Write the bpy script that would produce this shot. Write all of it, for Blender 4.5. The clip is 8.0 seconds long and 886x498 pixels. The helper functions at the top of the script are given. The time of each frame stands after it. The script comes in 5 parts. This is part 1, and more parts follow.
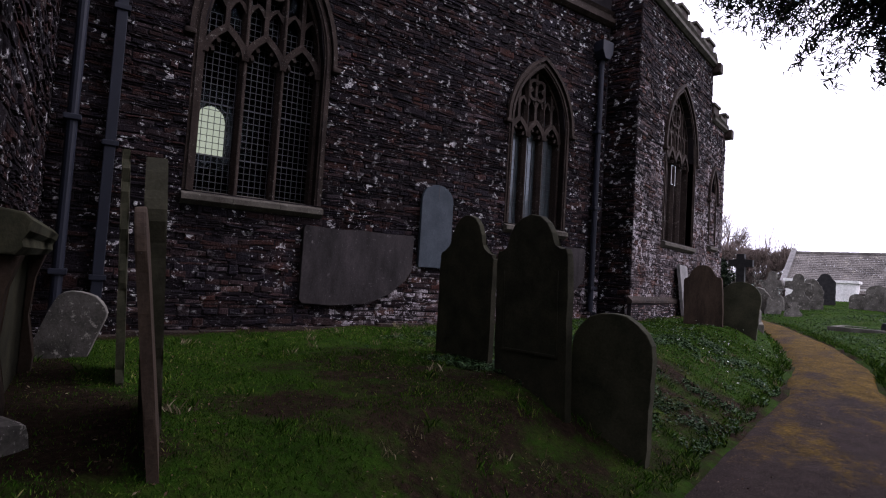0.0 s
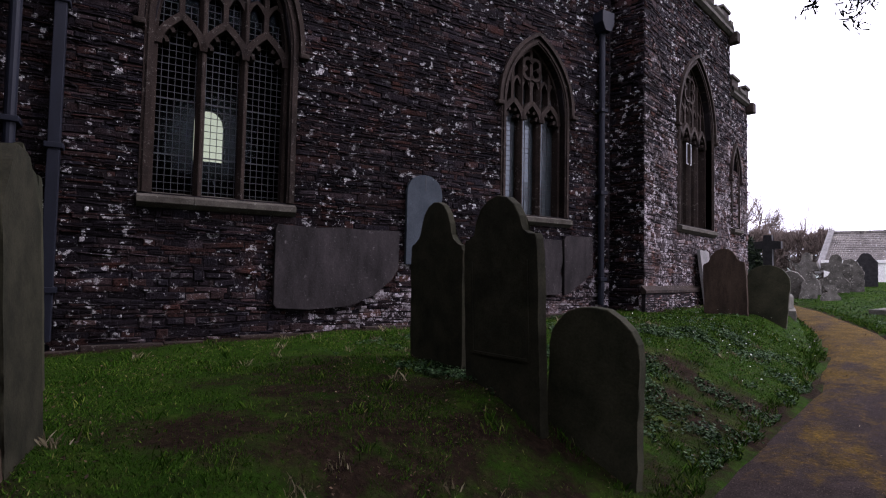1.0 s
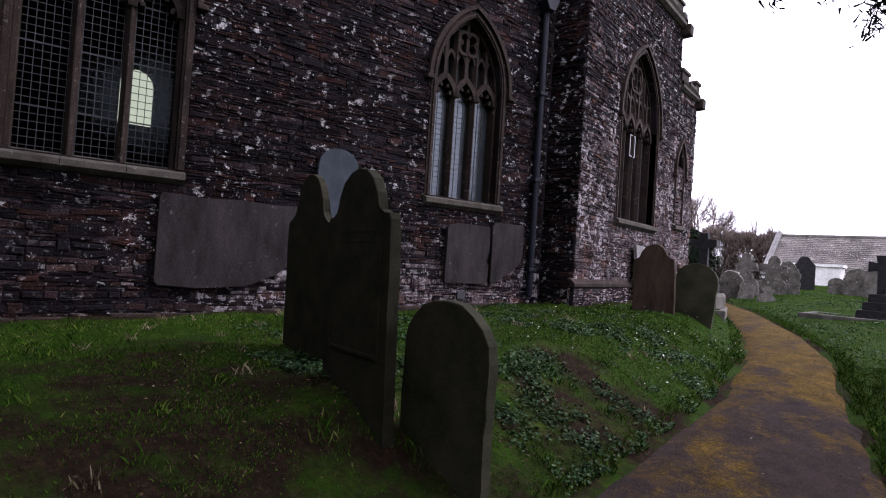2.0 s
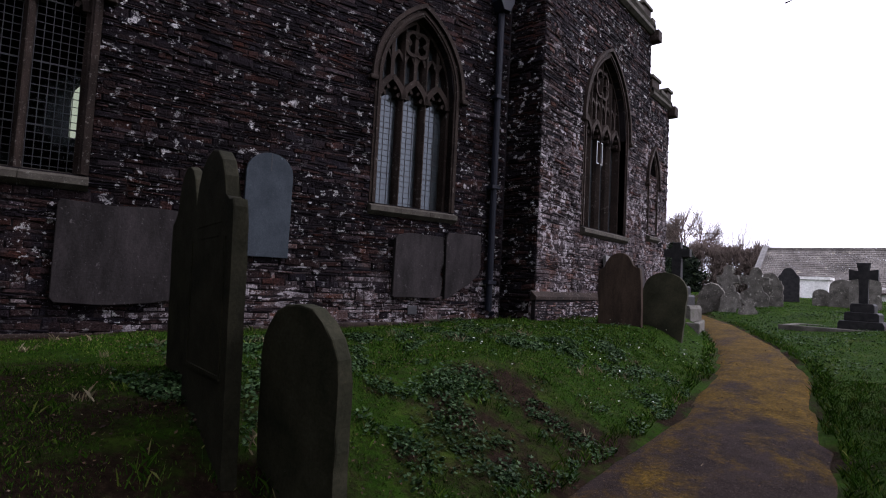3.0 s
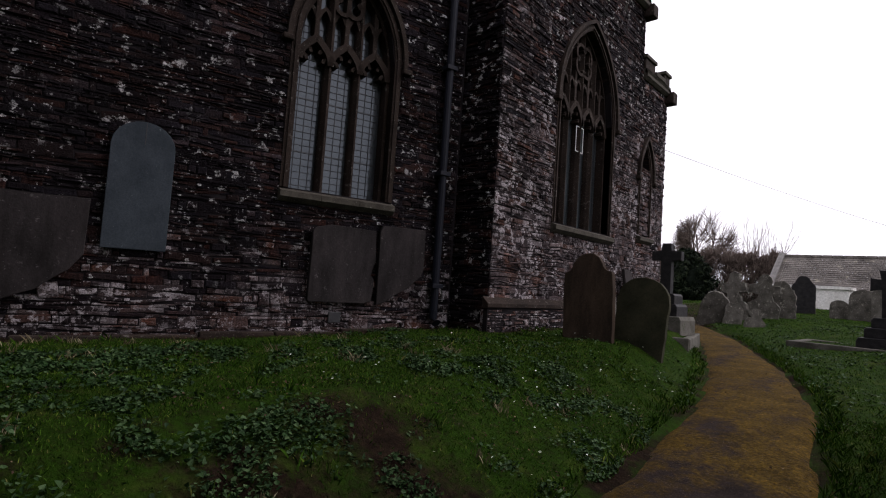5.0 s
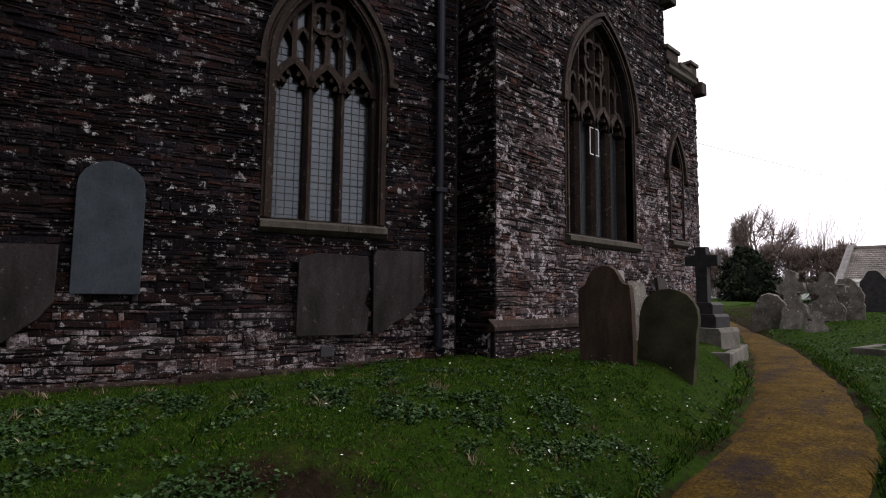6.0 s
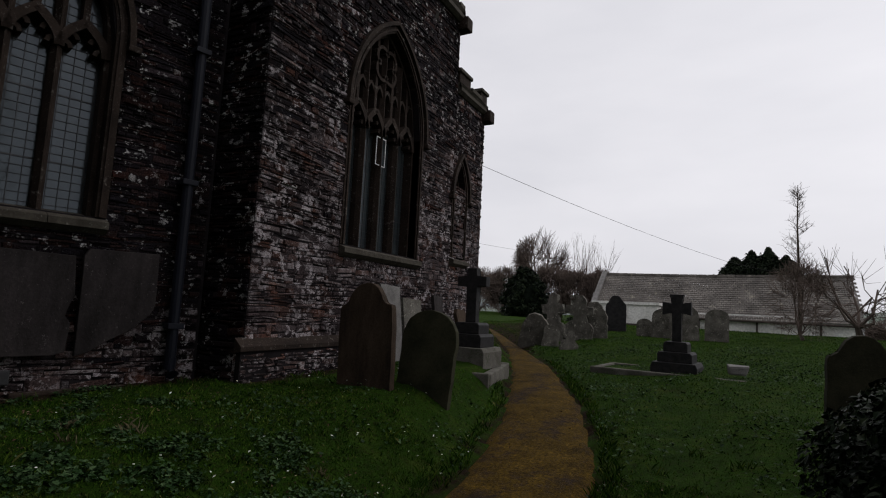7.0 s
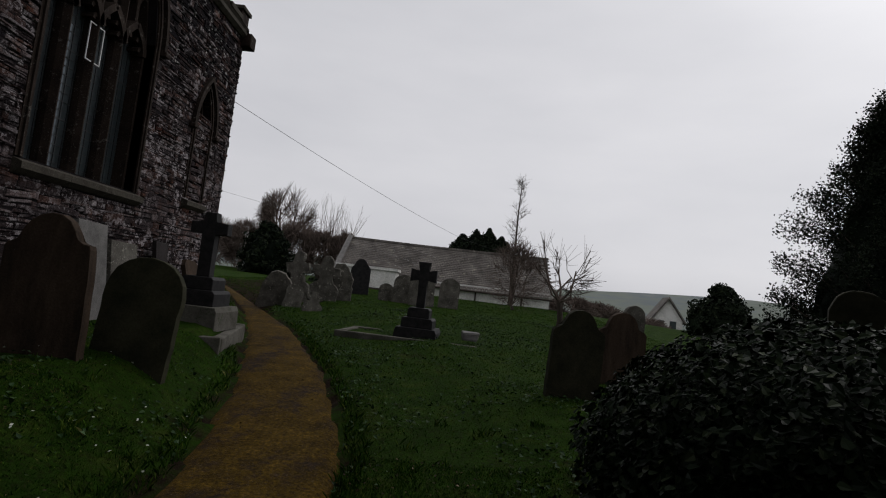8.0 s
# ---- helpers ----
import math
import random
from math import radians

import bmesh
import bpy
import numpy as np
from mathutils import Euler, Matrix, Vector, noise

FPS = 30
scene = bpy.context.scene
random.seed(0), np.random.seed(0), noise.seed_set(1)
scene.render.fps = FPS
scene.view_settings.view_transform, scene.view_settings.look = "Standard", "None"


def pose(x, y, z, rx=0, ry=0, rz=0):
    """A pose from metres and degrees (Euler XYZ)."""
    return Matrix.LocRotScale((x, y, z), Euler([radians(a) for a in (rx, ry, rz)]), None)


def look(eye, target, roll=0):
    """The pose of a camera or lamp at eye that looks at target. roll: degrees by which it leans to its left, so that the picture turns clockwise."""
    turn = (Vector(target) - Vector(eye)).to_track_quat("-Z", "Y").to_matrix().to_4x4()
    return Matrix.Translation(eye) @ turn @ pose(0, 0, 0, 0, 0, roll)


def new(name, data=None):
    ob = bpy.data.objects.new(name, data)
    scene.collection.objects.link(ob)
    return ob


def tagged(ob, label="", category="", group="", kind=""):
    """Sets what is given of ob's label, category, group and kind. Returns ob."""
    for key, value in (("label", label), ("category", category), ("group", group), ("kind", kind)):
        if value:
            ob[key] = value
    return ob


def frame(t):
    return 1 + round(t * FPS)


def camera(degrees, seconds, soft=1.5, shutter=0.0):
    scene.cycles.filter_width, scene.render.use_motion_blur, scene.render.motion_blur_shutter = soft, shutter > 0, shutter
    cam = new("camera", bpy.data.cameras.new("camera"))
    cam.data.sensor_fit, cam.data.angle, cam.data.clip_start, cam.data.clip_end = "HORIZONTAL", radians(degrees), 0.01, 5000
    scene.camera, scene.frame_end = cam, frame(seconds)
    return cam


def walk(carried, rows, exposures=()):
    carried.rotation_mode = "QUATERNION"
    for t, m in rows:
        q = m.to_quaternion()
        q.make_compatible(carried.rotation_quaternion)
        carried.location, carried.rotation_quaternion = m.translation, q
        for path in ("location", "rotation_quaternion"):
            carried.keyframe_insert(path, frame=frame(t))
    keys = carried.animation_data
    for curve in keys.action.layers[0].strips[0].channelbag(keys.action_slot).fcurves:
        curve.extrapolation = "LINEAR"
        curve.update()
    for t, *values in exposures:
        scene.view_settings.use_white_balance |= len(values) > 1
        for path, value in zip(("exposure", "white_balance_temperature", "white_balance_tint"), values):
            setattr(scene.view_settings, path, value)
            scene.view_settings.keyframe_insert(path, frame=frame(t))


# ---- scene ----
cam = camera(79.33, 8.0, 1.1)
# seconds, eye, yaw to the left of +y, pitch up, roll
PATH = [
    (0.0, 0.298, 0.117, 1.509, 41.84, 2.86, 3.61),
    (0.5, 0.333, 0.593, 1.500, 41.41, 2.67, 2.09),
    (1.0, 0.288, 0.951, 1.501, 44.74, 2.60, 1.11),
    (1.5, 0.370, 1.269, 1.555, 48.37, 3.24, 2.52),
    (2.0, 0.489, 1.819, 1.533, 41.24, 1.08, 3.84),
    (2.2, 0.531, 1.986, 1.535, 39.26, 0.19, 4.25),
    (3.3, 0.740, 2.976, 1.420, 40.38, 4.78, 2.29),
    (3.5, 0.870, 3.172, 1.440, 37.59, 4.53, 2.86),
    (4.0, 0.680, 3.625, 1.520, 37.41, 4.79, 3.02),
    (4.5, 0.560, 3.974, 1.494, 40.80, 6.63, 2.61),
    (4.7, 0.580, 4.163, 1.464, 40.40, 5.00, 3.58),
    (5.8, 0.440, 4.975, 1.640, 49.08, 2.53, 2.23),
    (6.0, 0.660, 5.200, 1.640, 47.78, 5.00, 0.60),
    (6.5, 0.890, 5.520, 1.790, 29.30, 5.60, 4.10),
    (7.0, 0.720, 5.970, 1.780, 27.60, 6.30, 2.85),
    (7.5, 0.590, 6.360, 1.765, 18.45, 5.20, 5.60),
    (8.0, 0.391, 6.617, 1.760, 0.35, 4.37, 6.57),
]


def aim(x, y, z, yaw, pitch, roll):
    a, b = radians(yaw), radians(pitch)
    ahead = Vector((-math.sin(a) * math.cos(b), math.cos(a) * math.cos(b), math.sin(b)))
    return look(Vector((x, y, z)), Vector((x, y, z)) + ahead * 2, roll)


EXPOSURES = [(0.0, 1.45, 5950, 28), (0.9, 1.60, 5950, 29), (1.2, 2.10, 5950, 29), (1.5, 2.30, 5950, 28), (1.8, 2.00, 5950, 28), (2.1, 1.82, 5950, 27), (3.4, 1.15, 5950, 23), (4.6, 0.62, 6300, 20), (6.0, 1.05, 6600, 19), (6.5, 0.16, 6500, 14), (7.2, -0.10, 6480, 12), (8.0, -0.37, 6480, 11)]
walk(cam, [(t, aim(*p)) for t, *p in PATH], EXPOSURES)

# ---------------------------------------------------------------- world and light
world = bpy.data.worlds.new("overcast_sky")
scene.world = world
world.use_nodes = True
wn, wl = world.node_tree.nodes, world.node_tree.links
wn.clear()
sky = wn.new("ShaderNodeTexSky")
sky.sky_type, sky.sun_disc = "NISHITA", False
sky.sun_elevation, sky.sun_rotation = radians(46), radians(49)
sky.air_density, sky.dust_density, sky.ozone_density = 1.0, 4.0, 1.0
grey = wn.new("ShaderNodeHueSaturation")
grey.inputs["Saturation"].default_value = 0.10
cover = wn.new("ShaderNodeMix")
cover.data_type = "RGBA"
cover.inputs["Factor"].default_value = 0.72
cloud_tex = wn.new("ShaderNodeTexNoise")
cloud_tex.inputs["Scale"].default_value = 2.2
cloud_tex.inputs["Detail"].default_value = 5.0
cloud_co = wn.new("ShaderNodeTexCoord")
cloud_map = wn.new("ShaderNodeMapping")
cloud_map.inputs["Scale"].default_value = (1, 1, 3.2)
cloud_ramp = wn.new("ShaderNodeValToRGB")
cloud_ramp.color_ramp.elements[0].position, cloud_ramp.color_ramp.elements[1].position = 0.3, 0.75
cloud_ramp.color_ramp.elements[0].color = (7.9, 8.0, 8.5, 1)
cloud_ramp.color_ramp.elements[1].color = (9.6, 9.6, 10.0, 1)
back = wn.new("ShaderNodeBackground")
back.inputs["Strength"].default_value = 0.105
wout = wn.new("ShaderNodeOutputWorld")
wl.new(sky.outputs["Color"], grey.inputs["Color"])
wl.new(cloud_co.outputs["Generated"], cloud_map.inputs["Vector"])
wl.new(cloud_map.outputs["Vector"], cloud_tex.inputs["Vector"])
wl.new(cloud_tex.outputs["Fac"], cloud_ramp.inputs["Fac"])
wl.new(grey.outputs["Color"], cover.inputs["A"])
wl.new(cloud_ramp.outputs["Color"], cover.inputs["B"])
wl.new(cover.outputs["Result"], back.inputs["Color"])
wl.new(back.outputs["Background"], wout.inputs["Surface"])

sun_data = bpy.data.lights.new("sun", "SUN")
sun_data.energy, sun_data.angle, sun_data.color = 0.5, radians(30), (1.0, 0.97, 0.94)
sun = new("sun", sun_data)
sun.matrix_world = look((8, 7, 11), (0, 0, 0))

# ---------------------------------------------------------------- materials


class Mat:
    """A small builder of node materials."""

    def __init__(self, name, rough=0.8, metal=0.0, spec=0.3):
        self.mat = bpy.data.materials.new(name)
        self.mat.use_nodes = True
        self.n, self.l = self.mat.node_tree.nodes, self.mat.node_tree.links
        self.bsdf = self.n["Principled BSDF"]
        self.bsdf.inputs["Roughness"].default_value = rough
        self.bsdf.inputs["Metallic"].default_value = metal
        self.bsdf.inputs["Specular IOR Level"].default_value = spec
        self.pos = self.n.new("ShaderNodeNewGeometry").outputs["Position"]

    def noise(self, scale, detail=4.0, rough=0.6, stretch=None):
        t = self.n.new("ShaderNodeTexNoise")
        t.inputs["Scale"].default_value, t.inputs["Detail"].default_value, t.inputs["Roughness"].default_value = scale, detail, rough
        if stretch:
            m = self.n.new("ShaderNodeMapping")
            m.inputs["Scale"].default_value = stretch
            self.l.new(self.pos, m.inputs["Vector"])
            self.l.new(m.outputs["Vector"], t.inputs["Vector"])
        else:
            self.l.new(self.pos, t.inputs["Vector"])
        return t.outputs["Fac"]

    def ramp(self, fac, *stops):
        r = self.n.new("ShaderNodeValToRGB")
        e = r.color_ramp.elements
        while len(e) < len(stops):
            e.new(0.5)
        for el, (p, c) in zip(e, stops):
            el.position = p
            el.color = (c, c, c, 1) if isinstance(c, (int, float)) else (*c, 1)
        self.l.new(fac, r.inputs["Fac"])
        return r.outputs["Color"]

    def mix(self, fac, a, b, mode="MIX"):
        m = self.n.new("ShaderNodeMix")
        m.data_type, m.blend_type = "RGBA", mode
        for sock, v in (("Factor", fac), ("A", a), ("B", b)):
            if isinstance(v, (int, float)):
                m.inputs[sock].default_value = v if sock == "Factor" else (v, v, v, 1)
            elif isinstance(v, tuple):
                m.inputs[sock].default_value = (*v, 1)
            else:
                self.l.new(v, m.inputs[sock])
        return m.outputs["Result"]

    def rand(self):
        """A number that differs from piece to piece, whether joined or single."""
        g, o = self.n.new("ShaderNodeNewGeometry"), self.n.new("ShaderNodeObjectInfo")
        a = self.n.new("ShaderNodeMath")
        a.operation = "ADD"
        self.l.new(g.outputs["Random Per Island"], a.inputs[0])
        self.l.new(o.outputs["Random"], a.inputs[1])
        f = self.n.new("ShaderNodeMath")
        f.operation = "FRACT"
        self.l.new(a.outputs[0], f.inputs[0])
        return f.outputs[0]

    def color(self, c):
        if isinstance(c, tuple):
            self.bsdf.inputs["Base Color"].default_value = (*c, 1)
        else:
            self.l.new(c, self.bsdf.inputs["Base Color"])
        return self

    def bump(self, height, strength=0.4, dist=0.01):
        b = self.n.new("ShaderNodeBump")
        b.inputs["Strength"].default_value, b.inputs["Distance"].default_value = strength, dist
        self.l.new(height, b.inputs["Height"])
        self.l.new(b.outputs["Normal"], self.bsdf.inputs["Normal"])
        return self

    def rough(self, sock):
        self.l.new(sock, self.bsdf.inputs["Roughness"])
        return self


def rubble_material(name, tones, lichen=0.588, pale=(0.60, 0.58, 0.57)):
    m = Mat(name, 0.9, spec=0.06)
    base = m.ramp(m.rand(), *tones)
    grain = m.ramp(m.noise(46, 6, 0.75, (1, 1, 2.2)), (0.34, 0.10), (0.52, 0.85), (0.70, 1.9))
    c = m.mix(1.0, base, grain, "MULTIPLY")
    stain = m.ramp(m.noise(0.9, 4), (0.36, 0.50), (0.66, 1.35))
    c = m.mix(1.0, c, stain, "MULTIPLY")
    rust = m.ramp(m.noise(2.6, 4, 0.6), (0.52, 0.0), (0.68, 0.65))
    c = m.mix(rust, c, m.mix(1.0, c, (1.55, 0.95, 0.62), "MULTIPLY"))
    blots = m.ramp(m.noise(8.5, 5, 0.68, (1, 1, 1.35)), (lichen, 0.0), (lichen + 0.02, 1.0))
    patches = m.ramp(m.noise(1.5, 4, 0.65), (0.42, 0.10), (0.58, 1.0))
    fac = m.mix(1.0, blots, patches, "MULTIPLY")
    specks = m.ramp(m.noise(24, 4, 0.62), (lichen + 0.055, 0.0), (lichen + 0.075, 0.8))
    specks = m.mix(1.0, specks, m.ramp(m.noise(1.1, 3, 0.6), (0.44, 0.0), (0.60, 1.0)), "MULTIPLY")
    fac = m.mix(1.0, fac, specks, "LIGHTEN")
    fine = m.ramp(m.noise(75, 3), (0.36, 0.15), (0.56, 1.0))
    fac = m.mix(1.0, fac, fine, "MULTIPLY")
    c = m.mix(fac, c, pale)
    m.color(c).bump(m.noise(42, 6, 0.75), 1.0, 0.025)
    return m.mat


RUBBLE = rubble_material("slate_rubble", ((0.0, (0.0072, 0.0056, 0.0068)), (0.25, (0.0150, 0.0112, 0.0134)), (0.5, (0.0150, 0.0130, 0.0166)), (0.72, (0.0270, 0.0176, 0.0172)), (0.9, (0.0370, 0.0178, 0.0150)), (1.0, (0.0520, 0.0410, 0.0460))))
RUBBLE_PALE = rubble_material("limewashed_rubble", ((0.0, (0.0200, 0.0152, 0.0160)), (0.3, (0.0480, 0.0362, 0.0370)), (0.6, (0.0720, 0.0560, 0.0570)), (0.85, (0.0782, 0.0434, 0.0350)), (1.0, (0.1900, 0.1640, 0.1680))), 0.525, (0.44, 0.40, 0.41))


def plain_material(name, low, high, scale=6.0, rough=0.85, fine=60.0, bump=0.35, spec=0.10, metal=0.0, stretch=None, spots=None, dist=0.006):
    m = Mat(name, rough, metal, spec)
    c = m.ramp(m.noise(scale, 5, 0.6, stretch), (0.3, low), (0.72, high))
    c = m.mix(1.0, c, m.ramp(m.noise(fine, 4, 0.7), (0.3, 0.72), (0.7, 1.2)), "MULTIPLY")
    if spots:
        tone, at, size = spots
        c = m.mix(m.ramp(m.noise(size, 5, 0.72), (at, 0.0), (at + 0.07, 0.85)), c, tone)
        c = m.mix(m.ramp(m.noise(size * 4.3, 4, 0.65), (at + 0.02, 0.0), (at + 0.06, 0.6)), c, tone)
    m.color(c).bump(m.noise(fine, 5, 0.7), bump, dist)
    return m.mat


MORTAR = plain_material("old_lime_mortar", (0.0072, 0.0060, 0.0066), (0.0210, 0.0174, 0.0185), 5, 0.95)
DRESSED = plain_material("weathered_brown_dressed_stone", (0.0143, 0.0100, 0.0079), (0.0376, 0.0265, 0.0208), 3.5, 0.85, 45, 0.5, spots=((0.1290, 0.1182, 0.1039), 0.60, 13))
SILL_STONE = plain_material("pale_lichened_sill_stone", (0.0315, 0.0269, 0.0210), (0.0840, 0.0756, 0.0609), 5, 0.85, 50, 0.5, spots=((0.2100, 0.2016, 0.1806), 0.62, 14))
# pinkish stone toned down, with the porch corner's shade put into its colour
PINK_RENDER = plain_material("weathered_pinkish_wall_stone", (0.0050, 0.0039, 0.0039), (0.0148, 0.0114, 0.0112), 2.2, 0.9, 30, 0.5, spots=((0.0454, 0.0419, 0.0419), 0.63, 7), stretch=(1, 1, 0.5))
SLATE_SLAB = plain_material("dark_slate_slab", (0.0105, 0.0088, 0.0086), (0.0400, 0.0335, 0.0330), 3.0, 0.75, 38, 0.6, spots=((0.1100, 0.1000, 0.0980), 0.63, 11), stretch=(1.4, 1.4, 0.5))
SLATE_GREY = plain_material("pale_grey_slate", (0.0230, 0.0295, 0.0360), (0.0480, 0.0580, 0.0680), 3.0, 0.6, 60, 0.25, spots=((0.1332, 0.1498, 0.1600), 0.66, 16))
GRAVE_DARK = plain_material("dark_mossy_gravestone", (0.0130, 0.0128, 0.0075), (0.0370, 0.0345, 0.0205), 5.0, 0.9, 60, 0.4, spots=((0.0715, 0.0715, 0.0550), 0.70, 9))
GRAVE_BROWN = plain_material("brown_stained_gravestone", (0.0227, 0.0162, 0.0121), (0.0688, 0.0470, 0.0324), 4.0, 0.9, 50, 0.5, spots=((0.2268, 0.2187, 0.2025), 0.70, 16), stretch=(2.0250, 2.0250, 0.4860))
GRAVE_GREEN = plain_material("olive_algae_gravestone", (0.0180, 0.0190, 0.0108), (0.0520, 0.0490, 0.0290), 4.0, 0.9, 55, 0.35, spots=((0.1856, 0.1856, 0.1547), 0.71, 18))
GRAVE_GREY = plain_material("grey_lichened_gravestone", (0.0520, 0.0480, 0.0410), (0.1650, 0.1540, 0.1330), 5.0, 0.9, 45, 0.6, spots=((0.4300, 0.4050, 0.3450), 0.60, 9))
GRAVE_PALE = plain_material("pale_marble_tablet", (0.11, 0.105, 0.10), (0.22, 0.21, 0.20), 5.0, 0.7, 60, 0.2)
GRANITE = plain_material("dark_granite", (0.014, 0.014, 0.015), (0.036, 0.034, 0.034), 12.0, 0.6, 150, 0.2)
KERB = plain_material("pale_mossy_kerb_stone", (0.0640, 0.0600, 0.0480), (0.1550, 0.1460, 0.1280), 4.0, 0.9, 50, 0.4, spots=((0.0300, 0.0480, 0.0180), 0.60, 5))
LEAD_PIPE = plain_material("slate_blue_painted_pipe", (0.0040, 0.0051, 0.0097), (0.0073, 0.0091, 0.0166), 6.0, 0.6, 90, 0.1, spec=0.22, stretch=(1, 1, 0.3))
BLACK_IRON = plain_material("black_iron", (0.012, 0.012, 0.013), (0.03, 0.03, 0.032), 20.0, 0.5, 90, 0.2, spec=0.5)
WHITE_METAL = plain_material("white_painted_metal", (0.55, 0.55, 0.55), (0.75, 0.75, 0.74), 10, 0.5, 60, 0.1)
BARK = plain_material("grey_brown_bark", (0.0315, 0.0252, 0.0210), (0.0910, 0.0735, 0.0595), 8.0, 0.95, 40, 0.6, stretch=(1, 1, 0.25))
TWIG = plain_material("dull_brown_twigs", (0.0780, 0.0600, 0.0510), (0.1650, 0.1280, 0.1080), 3.0, 0.95, 30, 0.1)
WHITE_WALL = plain_material("limewashed_white_wall", (0.52, 0.51, 0.48), (0.72, 0.71, 0.68), 1.2, 0.9, 12, 0.2)
ROOF_SLATE = plain_material("grey_lichened_roof_slate", (0.060, 0.054, 0.050), (0.190, 0.172, 0.155), 1.1, 0.85, 8.0, 0.3, spots=((0.30, 0.275, 0.22), 0.60, 2.6))
BROWN_PAINT = plain_material("dark_brown_gutter_paint", (0.03, 0.024, 0.02), (0.06, 0.05, 0.042), 5, 0.6, 40, 0.1)
# low tone puts the unlit room's dimness into the plaster colour
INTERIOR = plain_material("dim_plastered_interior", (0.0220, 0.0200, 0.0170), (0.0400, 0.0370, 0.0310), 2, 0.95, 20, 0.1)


def foliage_material(name, tones, rough=0.5, spec=0.4):
    m = Mat(name, rough, spec=spec)
    c = m.ramp(m.rand(), *tones)
    c = m.mix(1.0, c, m.ramp(m.noise(0.8, 3), (0.3, 0.65), (0.7, 1.25)), "MULTIPLY")
    m.color(c)
    return m.mat


IVY_LEAF = foliage_material("dark_glossy_ivy", ((0.0, (0.0039, 0.0075, 0.0035)), (0.6, (0.0087, 0.0160, 0.0070)), (0.9, (0.0195, 0.0300, 0.0131)), (1.0, (0.0585, 0.0698, 0.0395))), 0.35, 0.025)
YEW_LEAF = foliage_material("blackish_yew", ((0.0, (0.004, 0.007, 0.004)), (0.7, (0.010, 0.016, 0.008)), (1.0, (0.022, 0.030, 0.014))), 0.7, 0.06)
GRASS_BLADE = foliage_material("winter_grass", ((0.0, (0.0090, 0.0250, 0.0025)), (0.5, (0.0230, 0.0600, 0.0050)), (0.84, (0.0480, 0.1000, 0.0095)), (0.96, (0.0950, 0.1250, 0.0200)), (1.0, (0.1600, 0.1550, 0.0550))), 0.8, 0.03)
HERB_LEAF = foliage_material("ground_ivy_leaves", ((0.0, (0.0070, 0.0210, 0.0050)), (0.6, (0.0190, 0.0470, 0.0125)), (1.0, (0.0600, 0.1000, 0.0400))), 0.6, 0.10)
DEAD_LEAF = foliage_material("fallen_brown_leaves", ((0.0, (0.020, 0.010, 0.006)), (0.6, (0.05, 0.028, 0.016)), (0.93, (0.11, 0.07, 0.040)), (1.0, (0.26, 0.21, 0.14))), 0.8, 0.2)
STRAW = foliage_material("withered_straw", ((0.0, (0.060, 0.048, 0.026)), (0.7, (0.14, 0.115, 0.065)), (1.0, (0.30, 0.26, 0.17))), 0.8, 0.1)
FLOWER = foliage_material("white_flowers", ((0.0, (0.5, 0.52, 0.45)), (1.0, (0.75, 0.76, 0.7))), 0.7, 0.2)


def ground_material():
    m = Mat("turf_and_earth", 0.95, spec=0.03)
    turf = m.ramp(m.noise(3.1, 6, 0.7), (0.3, (0.009, 0.025, 0.002)), (0.52, (0.019, 0.046, 0.004)), (0.72, (0.040, 0.058, 0.009)))
    turf = m.mix(m.ramp(m.noise(24, 5, 0.7), (0.47, 0.0), (0.66, 0.75)), turf, (0.014, 0.011, 0.005))
    earth = m.ramp(m.noise(17, 6, 0.75), (0.3, (0.007, 0.0045, 0.0035)), (0.55, (0.020, 0.0125, 0.008)), (0.75, (0.052, 0.034, 0.021)))
    worn = m.n.new("ShaderNodeAttribute")
    worn.attribute_name = "worn"
    add = m.n.new("ShaderNodeMath")
    add.operation = "ADD"
    m.l.new(worn.outputs["Fac"], add.inputs[0])
    m.l.new(m.noise(2.2, 5, 0.7), add.inputs[1])
    c = m.mix(m.ramp(add.outputs[0], (0.60, 0.0), (0.78, 1.0)), turf, earth)
    m.color(c).bump(m.noise(34, 6, 0.75), 1.0, 0.03)
    return m.mat


